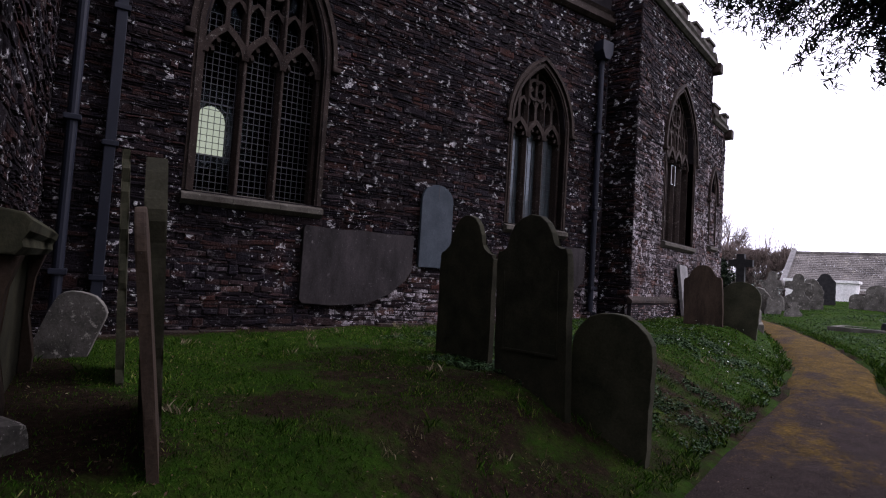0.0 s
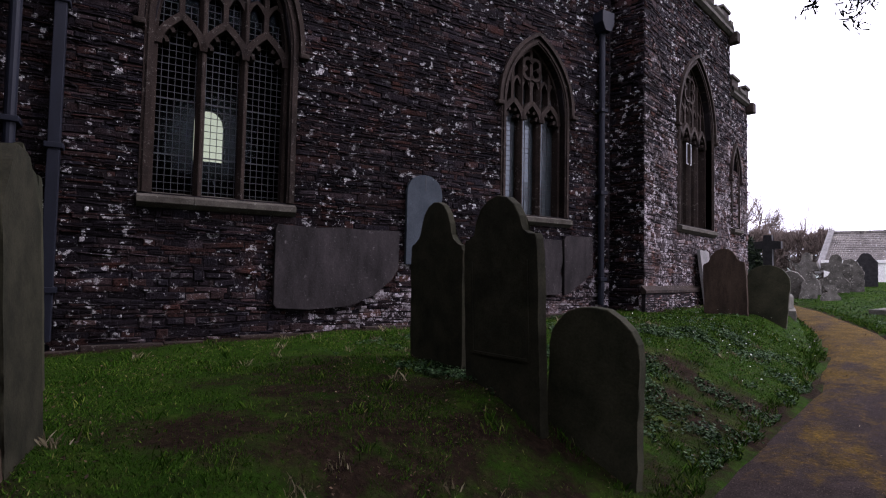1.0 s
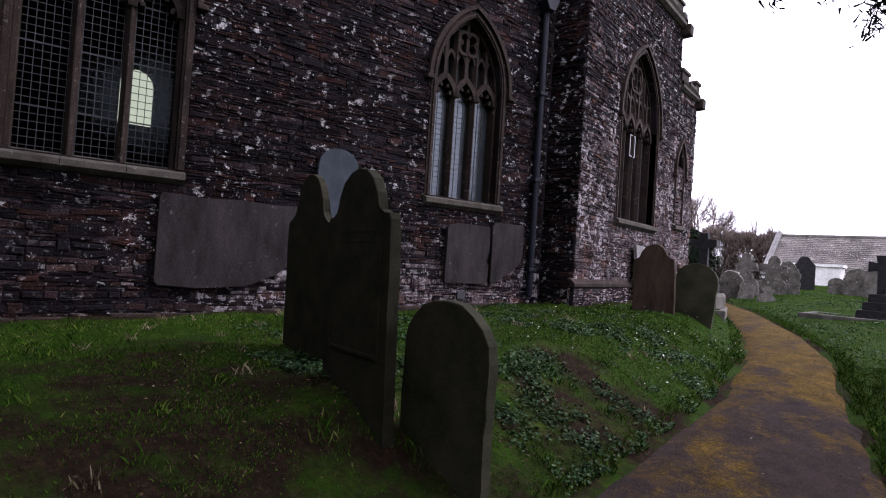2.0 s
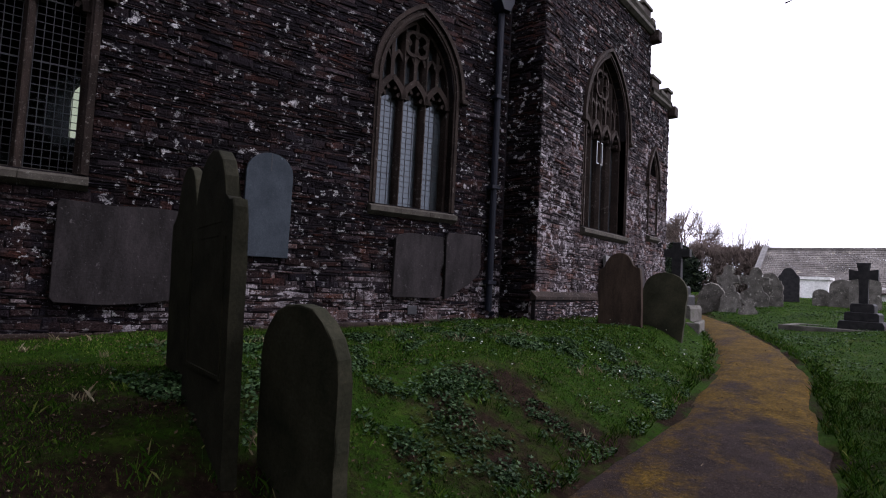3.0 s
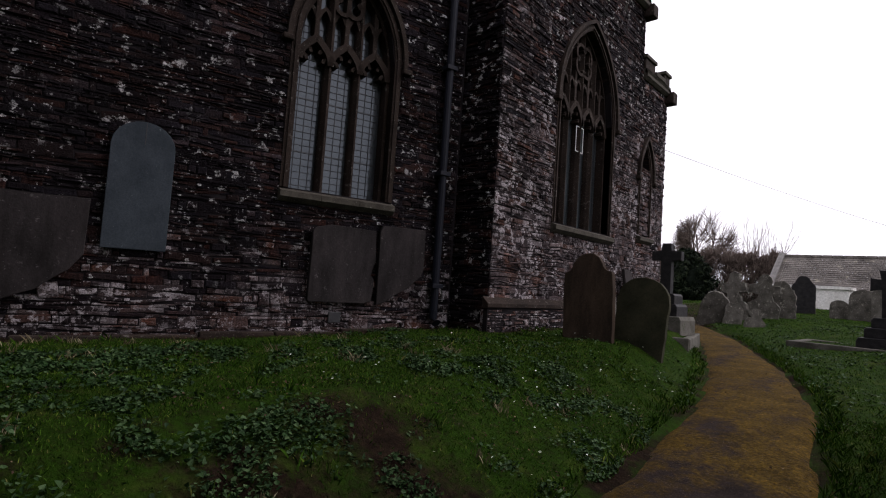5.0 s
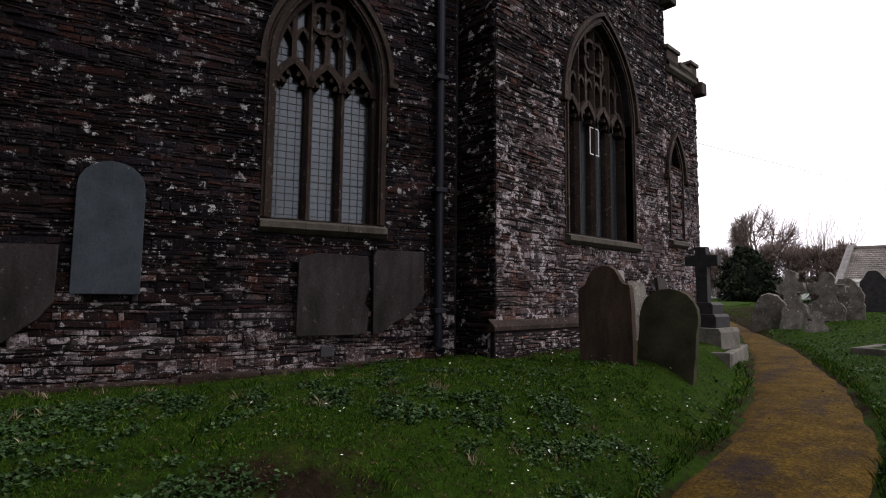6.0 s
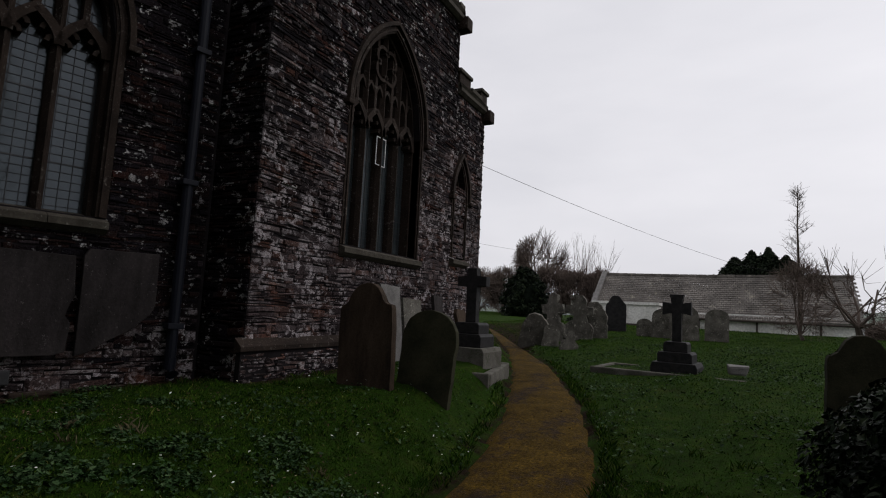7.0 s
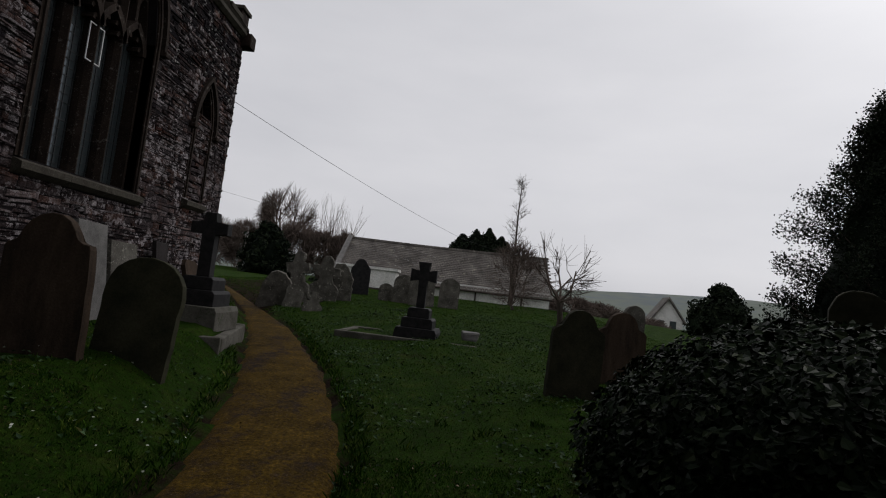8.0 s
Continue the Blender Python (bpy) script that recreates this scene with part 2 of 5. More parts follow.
def path_material():
    m = Mat("worn_tarmac_with_yellow_moss", 0.95, spec=0.05)
    tar = m.ramp(m.noise(95, 4, 0.7), (0.35, (0.009, 0.0062, 0.0062)), (0.7, (0.036, 0.025, 0.022)))
    tar = m.mix(1.0, tar, m.ramp(m.noise(5, 5, 0.7), (0.3, 0.6), (0.7, 1.35)), "MULTIPLY")
    moss = m.ramp(m.noise(34, 6, 0.78), (0.32, (0.016, 0.010, 0.002)), (0.5, (0.060, 0.036, 0.005)), (0.72, (0.165, 0.098, 0.012)))
    moss = m.mix(1.0, moss, m.ramp(m.noise(3.6, 5, 0.7), (0.32, 0.45), (0.68, 1.35)), "MULTIPLY")
    xyz = m.n.new("ShaderNodeSeparateXYZ")
    m.l.new(m.pos, xyz.inputs[0])
    reach = m.n.new("ShaderNodeMapRange")          # moss thrives beyond the yews
    for sock, v in (("From Min", 4.0), ("From Max", 9.8), ("To Min", -0.20), ("To Max", 0.06)):
        reach.inputs[sock].default_value = v
    m.l.new(xyz.outputs["Y"], reach.inputs["Value"])
    add = m.n.new("ShaderNodeMath")
    add.operation = "ADD"
    m.l.new(reach.outputs[0], add.inputs[0])
    m.l.new(m.noise(1.9, 6, 0.68, (1.0, 0.6, 1)), add.inputs[1])
    holes = m.n.new("ShaderNodeMath")
    holes.operation = "ADD"
    m.l.new(add.outputs[0], holes.inputs[0])
    m.l.new(m.ramp(m.noise(13, 6, 0.75), (0.35, -0.0), (0.7, 0.16)), holes.inputs[1])
    c = m.mix(m.ramp(holes.outputs[0], (0.47, 0.0), (0.64, 0.95)), tar, moss)
    crumbs = m.ramp(m.noise(140, 2, 0.5), (0.64, 0.0), (0.69, 0.8))
    c = m.mix(crumbs, c, (0.13, 0.10, 0.075))
    m.color(c).bump(m.noise(110, 5, 0.75), 0.8, 0.008)
    return m.mat


GROUND, TARMAC = ground_material(), path_material()
EARTH = plain_material("bare_dark_earth", (0.006, 0.004, 0.003), (0.022, 0.014, 0.009), 4.0, 0.95, 40, 0.8, spec=0.03, spots=((0.045, 0.028, 0.016), 0.66, 26))


def far_material(name, tones, scale):
    m = Mat(name, 0.95, spec=0.1)
    m.color(m.ramp(m.noise(scale, 4, 0.6), *tones))
    return m.mat


# distance haze is put into these pale, greyed field tones
FIELDS = far_material("haze_tinted_fields", ((0.35, (0.1063, 0.1313, 0.1063)), (0.5, (0.1500, 0.1688, 0.1438)), (0.6, (0.1250, 0.1438, 0.1500)), (0.75, (0.1875, 0.1938, 0.1625))), 0.012)


def glass_material(name, clear):
    m = Mat(name, 0.08)
    out = m.n["Material Output"]
    gloss = m.n.new("ShaderNodeBsdfGlossy")
    gloss.inputs["Roughness"].default_value = 0.07
    gloss.inputs["Color"].default_value = (0.66, 0.77, 0.87, 1)
    fres = m.n.new("ShaderNodeFresnel")
    fres.inputs["IOR"].default_value = 1.18 if clear else 1.5
    mixer = m.n.new("ShaderNodeMixShader")
    m.l.new(fres.outputs["Fac"], mixer.inputs["Fac"])
    if clear:
        under = m.n.new("ShaderNodeBsdfTransparent")
        under.inputs["Color"].default_value = (0.42, 0.45, 0.36, 1)
        m.l.new(under.outputs["BSDF"], mixer.inputs[1])
    else:
        m.bsdf.inputs["Base Color"].default_value = (0.075, 0.088, 0.098, 1)
        m.bsdf.inputs["Roughness"].default_value = 0.35
        m.color(m.ramp(m.noise(5, 4), (0.3, (0.018, 0.024, 0.027)), (0.7, (0.042, 0.054, 0.058))))
        m.l.new(m.bsdf.outputs["BSDF"], mixer.inputs[1])
    m.l.new(gloss.outputs["BSDF"], mixer.inputs[2])
    wob = m.n.new("ShaderNodeBump")
    wob.inputs["Strength"].default_value, wob.inputs["Distance"].default_value = 0.10, 0.02
    m.l.new(m.noise(7, 2), wob.inputs["Height"])
    m.l.new(wob.outputs["Normal"], gloss.inputs["Normal"])
    m.l.new(mixer.outputs["Shader"], out.inputs["Surface"])
    return m.mat


GLASS_CLEAR, GLASS_GREY = glass_material("old_clear_glass", True), glass_material("dark_leaded_glass", False)

# ---------------------------------------------------------------- mesh helpers


def mesh_of(name, verts, faces, material, smooth=False):
    me = bpy.data.meshes.new(name)
    me.from_pydata([tuple(v) for v in verts], [], [tuple(f) for f in faces])
    if material:
        me.materials.append(material)
    if smooth:
        me.shade_smooth()
    me.update()
    return me


def part(name, bm, material, parent=None, label="", smooth=False):
    """Links a bmesh as one mesh object under a thing or a part."""
    me = bpy.data.meshes.new(name)
    bmesh.ops.recalc_face_normals(bm, faces=bm.faces)
    bm.to_mesh(me)
    bm.free()
    me.materials.append(material)
    if smooth:
        me.shade_smooth()
    ob = new(name, me)
    if parent:
        ob.parent = parent
    if label:
        ob["label"] = label
    return ob


def thing(name, m, label, category, group="", kind=""):
    ob = new(name)
    ob.empty_display_size = 0.1
    ob.matrix_world = m
    return tagged(ob, label, category, group, kind)


def add_box(bm, lo, hi, bevel=0.0, jitter=0.0, rng=random):
    x0, y0, z0 = lo
    x1, y1, z1 = hi
    vs = [bm.verts.new((x + rng.uniform(-jitter, jitter), y + rng.uniform(-jitter, jitter), z + rng.uniform(-jitter, jitter))) for z in (z0, z1) for y in (y0, y1) for x in (x0, x1)]
    fs = [bm.faces.new([vs[i] for i in f]) for f in ((0, 2, 3, 1), (4, 5, 7, 6), (0, 1, 5, 4), (2, 6, 7, 3), (0, 4, 6, 2), (1, 3, 7, 5))]
    if bevel:
        es = {e for f in fs for e in f.edges}
        bmesh.ops.bevel(bm, geom=list(es), offset=bevel, segments=2, affect="EDGES", profile=0.6)
    return vs


def box(lo, hi, bevel=0.0, jitter=0.0):
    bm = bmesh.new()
    add_box(bm, lo, hi, bevel, jitter)
    return bm


def extrude_outline(pts, axis, a, b, bevel=0.0):
    """A solid from an outline of (p, q); axis 0: (depth, p, q), axis 1: (p, depth, q), axis 2: (p, q, depth)."""
    bm = bmesh.new()

    def put(p, q, d):
        return {0: (d, p, q), 1: (p, d, q), 2: (p, q, d)}[axis]
    va = [bm.verts.new(put(p, q, a)) for p, q in pts]
    vb = [bm.verts.new(put(p, q, b)) for p, q in pts]
    n = len(pts)
    front = bm.faces.new(va)
    rear = bm.faces.new(vb[::-1])
    for i in range(n):
        bm.faces.new((va[i], vb[i], vb[(i + 1) % n], va[(i + 1) % n]))
    if bevel:
        bmesh.ops.bevel(bm, geom=list(front.edges) + list(rear.edges), offset=bevel, segments=2, affect="EDGES", profile=0.6)
    bmesh.ops.triangulate(bm, faces=[f for f in bm.faces if len(f.verts) > 4])
    return bm


def tube(bm, pts, radii, sides=6):
    rings = []
    for i, p in enumerate(pts):
        p = Vector(p)
        d = (Vector(pts[min(i + 1, len(pts) - 1)]) - Vector(pts[max(i - 1, 0)])).normalized()
        a = d.orthogonal().normalized()
        b = d.cross(a)
        r = radii[i] if isinstance(radii, (list, tuple)) else radii
        rings.append([bm.verts.new(p + a * math.cos(2 * math.pi * k / sides) * r + b * math.sin(2 * math.pi * k / sides) * r) for k in range(sides)])
    for r0, r1 in zip(rings, rings[1:]):
        for k in range(sides):
            bm.faces.new((r0[k], r0[(k + 1) % sides], r1[(k + 1) % sides], r1[k]))
    bm.faces.new(rings[0][::-1])
    bm.faces.new(rings[-1])


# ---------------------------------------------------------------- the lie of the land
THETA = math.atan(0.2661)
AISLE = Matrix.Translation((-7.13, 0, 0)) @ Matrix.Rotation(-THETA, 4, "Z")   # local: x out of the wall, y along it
CHAPEL = Matrix.Translation((-3.84, 0, 0))


def smooth(t):
    t = min(max(t, 0.0), 1.0)
    return t * t * (3 - 2 * t)


LEFT_EDGE = [(-12, -1.2), (0, -0.95), (4, -0.92), (8, -0.92), (10.4, -1.20), (12.2, -1.62), (15, -2.52), (18, -3.7), (21.2, -5.3), (26, -8.5), (34, -14)]
RIGHT_EDGE = [(-12, 1.5), (0, 1.30), (4, 0.95), (6.5, 0.40), (9.6, -0.12), (11.0, -0.26), (13.4, -0.98), (16.5, -2.28), (19.5, -4.0), (23.2, -6.1), (28, -9), (36, -15)]


def along(table, y):
    ys, xs = zip(*table)
    return float(np.interp(y, ys, xs))


def path_level(y):
    return -0.08 + 0.05 * min(max(y, -8.0), 27.0)


def land(x, y, rough=True):
    p = path_level(y)
    church = (0.53 + 0.034 * y) if y < 13 else 0.53 + 0.034 * 13 + 0.05 * (min(y, 27) - 13)
    xl, xr = along(LEFT_EDGE, y), along(RIGHT_EDGE, y)
    z = p + (church - p) * smooth((xl - x) / (1.6 - 0.55 * smooth((y - 9.5) / 2.0) - 0.55 * smooth((y - 12.0) / 1.2)))
    if x > xr:
        z += 0.10 * smooth((x - xr) / 0.5) + 0.12 * smooth((x - xr - 0.8) / 1.5)
        z -= 0.035 * max(0.0, x - 4.0)
    far = max(0.0, y - 27.0)
    z -= 0.06 * min(far, 120.0) * smooth((x + 12) / 14)
    if rough:
        z += 0.035 * noise.noise((x * 0.9, y * 0.9, 0)) + 0.012 * noise.noise((x * 4, y * 4, 3))
    if xl - 0.02 < x < xr + 0.02 and y < 36:
        z = p - 0.05
    return z


def bareness(x, y):
    """0 for good turf, 0.5 for trodden earth: by the porch, round the old stones, about the ivy, along the path."""
    if not (-15 < x < 15 and -12 < y < 26):
        return 0.0
    ragged = 0.35 * noise.noise((x * 1.3, y * 1.3, 41))
    b = 0.55 * smooth((-2.0 + ragged - x) / 0.8) * smooth((1.45 - 0.1 * (x + 2) + ragged - y) / 0.5)
    b = max(b, 0.50 * smooth(1.5 - math.hypot((x - 2.3) / 1.5, (y - 8.1) / 2.0) + ragged))
    b = max(b, 0.25 * smooth(1.7 - math.hypot((x + 2.4) / 1.6, (y - 3.4) / 1.2) + 2.0 * ragged))
    b = max(b, 0.24 * smooth(1.5 - math.hypot((x + 1.7) / 0.7, (y - 6.0) / 1.2) + ragged))
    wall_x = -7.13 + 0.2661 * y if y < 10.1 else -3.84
    b = max(b, 0.40 * smooth((wall_x + 0.42 + ragged * 0.5 - x) / 0.3))
    edge = min(abs(x - along(LEFT_EDGE, y)), abs(x - along(RIGHT_EDGE, y)))
    return max(b, 0.26 * smooth((0.22 + 0.3 * ragged - edge) / 0.2))


def distant(x, y):
    """Rolling country beyond the churchyard."""
    d = math.hypot(x, y - 10)
    hills = 21 * smooth((d - 320) / 420) + 14 * noise.noise((x * 0.004, y * 0.004, 7)) * smooth((d - 200) / 300)
    valley = -9 * smooth((d - 60) / 120) * (1 - smooth((d - 260) / 260))
    return hills + valley


xs = sorted({round(v, 3) for v in [*np.arange(-14, 14.01, 0.2), *np.linspace(14, 40, 27), *np.linspace(-40, -14, 27), *np.geomspace(40, 2600, 26), *(-np.geomspace(40, 2600, 26))]})
ys = sorted({round(v, 3) for v in [*np.arange(-6, 26.01, 0.2), *np.linspace(26, 70, 36), *np.linspace(-40, -6, 24), *np.geomspace(70, 2600, 26), *(-np.geomspace(40, 2600, 18))]})
gv, gf = [], []
for yy in ys:
    for xx in xs:
        near = abs(xx) <= 40 and -40 <= yy <= 70
        zz = land(xx, yy, -15 <= xx <= 15 and yy < 40) if near else land(max(min(xx, 40), -40), max(min(yy, 70), -40), False)
        gv.append((xx, yy, zz + distant(xx, yy)))
nx = len(xs)
for j in range(len(ys) - 1):
    for i in range(nx - 1):
        a = j * nx + i
        gf.append((a, a + 1, a + nx + 1, a + nx))
ground_mesh = mesh_of("ground", gv, gf, GROUND, True)
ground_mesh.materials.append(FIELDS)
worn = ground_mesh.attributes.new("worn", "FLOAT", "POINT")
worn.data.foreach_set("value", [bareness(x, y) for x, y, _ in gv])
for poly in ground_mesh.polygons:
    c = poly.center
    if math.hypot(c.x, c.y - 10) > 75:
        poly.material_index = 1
ground = tagged(new("ground", ground_mesh), "rough churchyard turf rising in a bank from path to church", "ground", kind="structure")

# path
pv, pf = [], []
rows = np.arange(-10, 34.01, 0.15)
for yy in rows:
    xl, xr = along(LEFT_EDGE, yy) - 0.02, along(RIGHT_EDGE, yy) + 0.02
    for k in range(11):
        f = k / 10
        wob = 0.07 * noise.noise((yy * 1.7, k * 9.0 if k in (0, 10) else 0, 5)) if k in (0, 10) else 0
        x = xl + (xr - xl) * f + wob
        z = path_level(yy) + 0.02 * math.sin(math.pi * f) + 0.008 * noise.noise((x * 3, yy * 3, 1)) - (0.035 if k in (0, 10) else 0)
        pv.append((x, yy, z))
for j in range(len(rows) - 1):
    for k in range(10):
        a = j * 11 + k
        pf.append((a, a + 1, a + 12, a + 11))
tagged(new("path", mesh_of("path", pv, pf, TARMAC, True)), "narrow worn tarmac path with yellow moss, curving round the church", "path", kind="structure")

# ---------------------------------------------------------------- the church


class Arch:
    """A pointed opening: middle u, half width w, sill, springing and apex heights."""

    def __init__(self, u, w, sill, spring, apex):
        self.u, self.w, self.sill, self.spring, self.apex = u, w, sill, spring, apex
        h = apex - spring
        self.r = (w * w + h * h) / (2 * w)

    def top(self, u, o=0.0):
        """Height of the arch, widened by o, over u; None outside."""
        d = abs(u - self.u)
        if d > self.w + o:
            return None
        c = self.r - self.w
        return self.spring + math.sqrt(max(0.0, (self.r + o) ** 2 - (d + c) ** 2))

    def half(self, z, o=0.0):
        """Half width at a height, or None above and below."""
        if z < self.sill - o or z > self.top(self.u, o):
            return None
        if z <= self.spring:
            return self.w + o
        c = self.r - self.w
        return math.sqrt(max(0.0, (self.r + o) ** 2 - (z - self.spring) ** 2)) - c

    def outline(self, o=0.0, n=12, foot=None):
        """From the left foot over the point to the right foot."""
        foot = self.sill if foot is None else foot
        top = self.top(self.u, o) - 1e-4
        end = math.asin(min(1.0, (top - self.spring) / (self.r + o)))
        c = self.r - self.w
        left = [(self.u - ((self.r + o) * math.cos(end * k / n) - c), self.spring + (self.r + o) * math.sin(end * k / n)) for k in range(n + 1)]
        right = [(2 * self.u - p, q) for p, q in left[:-1][::-1]]
        return [(self.u - self.w - o, foot)] + left + right + [(self.u + self.w + o, foot)]


def band(arch, o0, o1, v0, v1, foot=None, n=12):
    """A solid strip that follows an arch between two offsets, from depth v0 to v1."""
    a, b = arch.outline(o0, n, foot), arch.outline(o1, n, foot)
    bm = bmesh.new()
    g = [[bm.verts.new((v, *p)) for p in line] for v in (v0, v1) for line in (a, b)]
    for i in range(len(a) - 1):
        for q, r in ((0, 1), (1, 3), (3, 2), (2, 0)):
            bm.faces.new((g[q][i], g[q][i + 1], g[r][i + 1], g[r][i]))
    for i in (0, -1):
        bm.faces.new((g[0][i], g[1][i], g[3][i], g[2][i]))
    return bm


def strip(bm, pts, half, v0, v1):
    """A bar of the given half width along a line of (u, z)."""
    g = []
    for i, (p, q) in enumerate(pts):
        a, b = pts[max(i - 1, 0)], pts[min(i + 1, len(pts) - 1)]
        d = Vector((b[0] - a[0], b[1] - a[1])).normalized()
        nx_, nz_ = -d.y * half, d.x * half
        g.append([bm.verts.new((v, p + s * nx_, q + s * nz_)) for v in (v0, v1) for s in (-1, 1)])
    for r0, r1 in zip(g, g[1:]):
        for a, b in ((0, 1), (1, 3), (3, 2), (2, 0)):
            bm.faces.new((r0[a], r0[b], r1[b], r1[a]))
    for e in (g[0], g[-1]):
        bm.faces.new((e[0], e[1], e[3], e[2]))


def wall_slab(name, m, u0, u1, z0, tops, arches, thick, material, label):
    """A wall with pointed openings, in its own frame; tops: (u, height) steps."""
    us = sorted({u0, u1, *[t[0] for t in tops if u0 < t[0] < u1], *[a.u - a.w + 2 * a.w * k / 16 for a in arches for k in range(17)], *np.arange(u0, u1, 1.0).tolist()})

    def height(u):
        h = tops[0][1]
        for at, value in tops:
            if u >= at - 1e-6:
                h = value
        return h
    bm = bmesh.new()

    def quad(*p):
        bm.faces.new([bm.verts.new(q) for q in p])
    for a, b in zip(us, us[1:]):
        mid, h = (a + b) / 2, height((a + b) / 2)
        arch = next((k for k in arches if abs(mid - k.u) < k.w), None)
        spans = [(z0, z0, h, h)]
        if arch:
            ta, tb = arch.top(a, 1e-6) or arch.spring, arch.top(b, 1e-6) or arch.spring
            spans = [(z0, z0, arch.sill, arch.sill), (ta, tb, h, h)]
            quad((0, a, ta), (0, b, tb), (-thick, b, tb), (-thick, a, ta))
            quad((0, a, arch.sill), (0, b, arch.sill), (-thick, b, arch.sill), (-thick, a, arch.sill))
        for la, lb, ha, hb in spans:
            for v in (0, -thick):
                quad((v, a, la), (v, b, lb), (v, b, hb), (v, a, ha))
        quad((0, a, h), (0, b, h), (-thick, b, h), (-thick, a, h))
    for a in arches:
        for s in (-1, 1):
            quad((0, a.u + s * a.w, a.sill), (0, a.u + s * a.w, a.spring), (-thick, a.u + s * a.w, a.spring), (-thick, a.u + s * a.w, a.sill))
    for u in (u0, u1):
        h = height(u if u == u0 else u - 0.01)
        quad((0, u, z0), (0, u, h), (-thick, u, h), (-thick, u, z0))
    bmesh.ops.remove_doubles(bm, verts=bm.verts, dist=1e-4)
    ob = part(name, bm, material)
    ob.matrix_world = m
    return tagged(ob, label, "wall", kind="structure")


W1 = Arch(3.75, 0.78, 2.36, 4.35, 5.88)
W2 = Arch(8.66, 0.64, 2.50, 4.33, 5.42)
W3 = Arch(12.70, 0.94, 2.58, 4.60, 6.08)
W4 = Arch(15.28, 0.24, 2.75, 3.95, 4.60)

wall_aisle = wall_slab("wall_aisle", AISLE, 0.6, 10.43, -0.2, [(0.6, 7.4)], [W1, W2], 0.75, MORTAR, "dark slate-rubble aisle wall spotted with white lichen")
wall_chapel = wall_slab("wall_chapel", CHAPEL, 10.17, 16.34, -0.2, [(10.17, 7.72), (14.98, 6.22)], [W3, W4], 0.75, MORTAR, "taller slate-rubble chapel wall with a pale lichened foot")
# return of the chapel beside the aisle
RETURN = Matrix.Translation((-3.84, 10.17, 0)) @ Matrix.Rotation(radians(-90), 4, "Z")     # local: x towards -y, y towards +x
wall_return = wall_slab("wall_return", RETURN, -1.3, -0.004, -0.2, [(-1.3, 7.72)], [], 0.5, MORTAR, "dark shaded return wall of the chapel")
# projecting wall of the porch at the aisle's other end
PORCH = AISLE @ Matrix.Translation((0, 1.52, 0)) @ Matrix.Rotation(radians(90), 4, "Z")     # local: x along the aisle, y into the aisle wall
wall_porch = wall_slab("wall_porch", PORCH, -4.6, -0.004, -0.2, [(-4.6, 7.4)], [], 0.6, PINK_RENDER, "weathered pinkish porch wall streaked with lichen")
# plain walls that close the church behind
CLOSE = AISLE @ Matrix.Translation((-9.0, 0, 0))
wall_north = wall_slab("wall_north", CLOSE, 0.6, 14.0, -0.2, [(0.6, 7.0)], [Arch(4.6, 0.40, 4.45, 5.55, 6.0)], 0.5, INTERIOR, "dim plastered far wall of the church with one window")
# end walls, ceiling and floor are added, closing the room against stray light
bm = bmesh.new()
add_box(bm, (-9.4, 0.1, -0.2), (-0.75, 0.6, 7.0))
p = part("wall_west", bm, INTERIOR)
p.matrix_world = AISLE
tagged(p, "plain plastered wall added to close the church", "wall", kind="structure")
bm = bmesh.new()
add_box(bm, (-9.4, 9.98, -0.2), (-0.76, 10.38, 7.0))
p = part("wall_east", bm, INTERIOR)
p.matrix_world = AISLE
tagged(p, "plain plastered wall added to close the church", "wall", kind="structure")
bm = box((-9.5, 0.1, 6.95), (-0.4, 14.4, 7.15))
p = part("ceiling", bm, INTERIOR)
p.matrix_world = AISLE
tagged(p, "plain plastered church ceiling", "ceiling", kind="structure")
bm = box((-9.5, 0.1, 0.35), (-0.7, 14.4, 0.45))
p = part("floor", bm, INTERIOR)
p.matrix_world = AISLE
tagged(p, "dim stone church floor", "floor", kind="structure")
# chapel's hidden end wall and back
bm = box((-5.5, 15.9, -0.2), (-0.75, 16.32, 6.15))
p = part("wall_chapel_end", bm, MORTAR)
p.matrix_world = CHAPEL
tagged(p, "plain rubble end wall of the chapel", "wall", kind="structure")


def coping(name, m, u0, u1, z, out, tall, label, merlons=False, kneeler=True):
    """A moulded parapet band with weathered capping, and a kneeler stone at its far end."""
    t = thing(name, m, label, "parapet", kind="structure")
    pts = [(-0.5, 0), (out * 0.35, 0), (out, 0.05), (out, tall * 0.45), (out * 0.4, tall * 0.6), (out * 0.4, tall * 0.8), (out * 0.75, tall), (-0.5, tall * 1.15)]
    part("moulding", extrude_outline([(a, z + b) for a, b in pts], 1, u0, u1), SILL_STONE if merlons else DRESSED, t)
    if merlons:
        u, k = u0, 0
        while u < u1 - 0.1:
            w = min(0.52, u1 - u)
            if k % 2 == 0:
                part("merlon", box((-0.38, u + 0.01, z + tall), (0.05, u + w, z + tall + 0.22), 0.02), DRESSED, t)
                part("merlon_cap", box((-0.42, u - 0.03, z + tall + 0.215), (0.09, u + w + 0.02, z + tall + 0.29), 0.02), SILL_STONE, t)
            else:
                part("crenel_cap", box((-0.42, u, z + tall), (0.09, u + w, z + tall + 0.09), 0.015), SILL_STONE, t)
            u, k = u + w, k + 1
    if kneeler:
        part("kneeler", box((-0.2, u1 - 0.12, z - 0.16), (out + 0.09, u1 + 0.13, z + 0.10), 0.03), DRESSED, t)
    return t


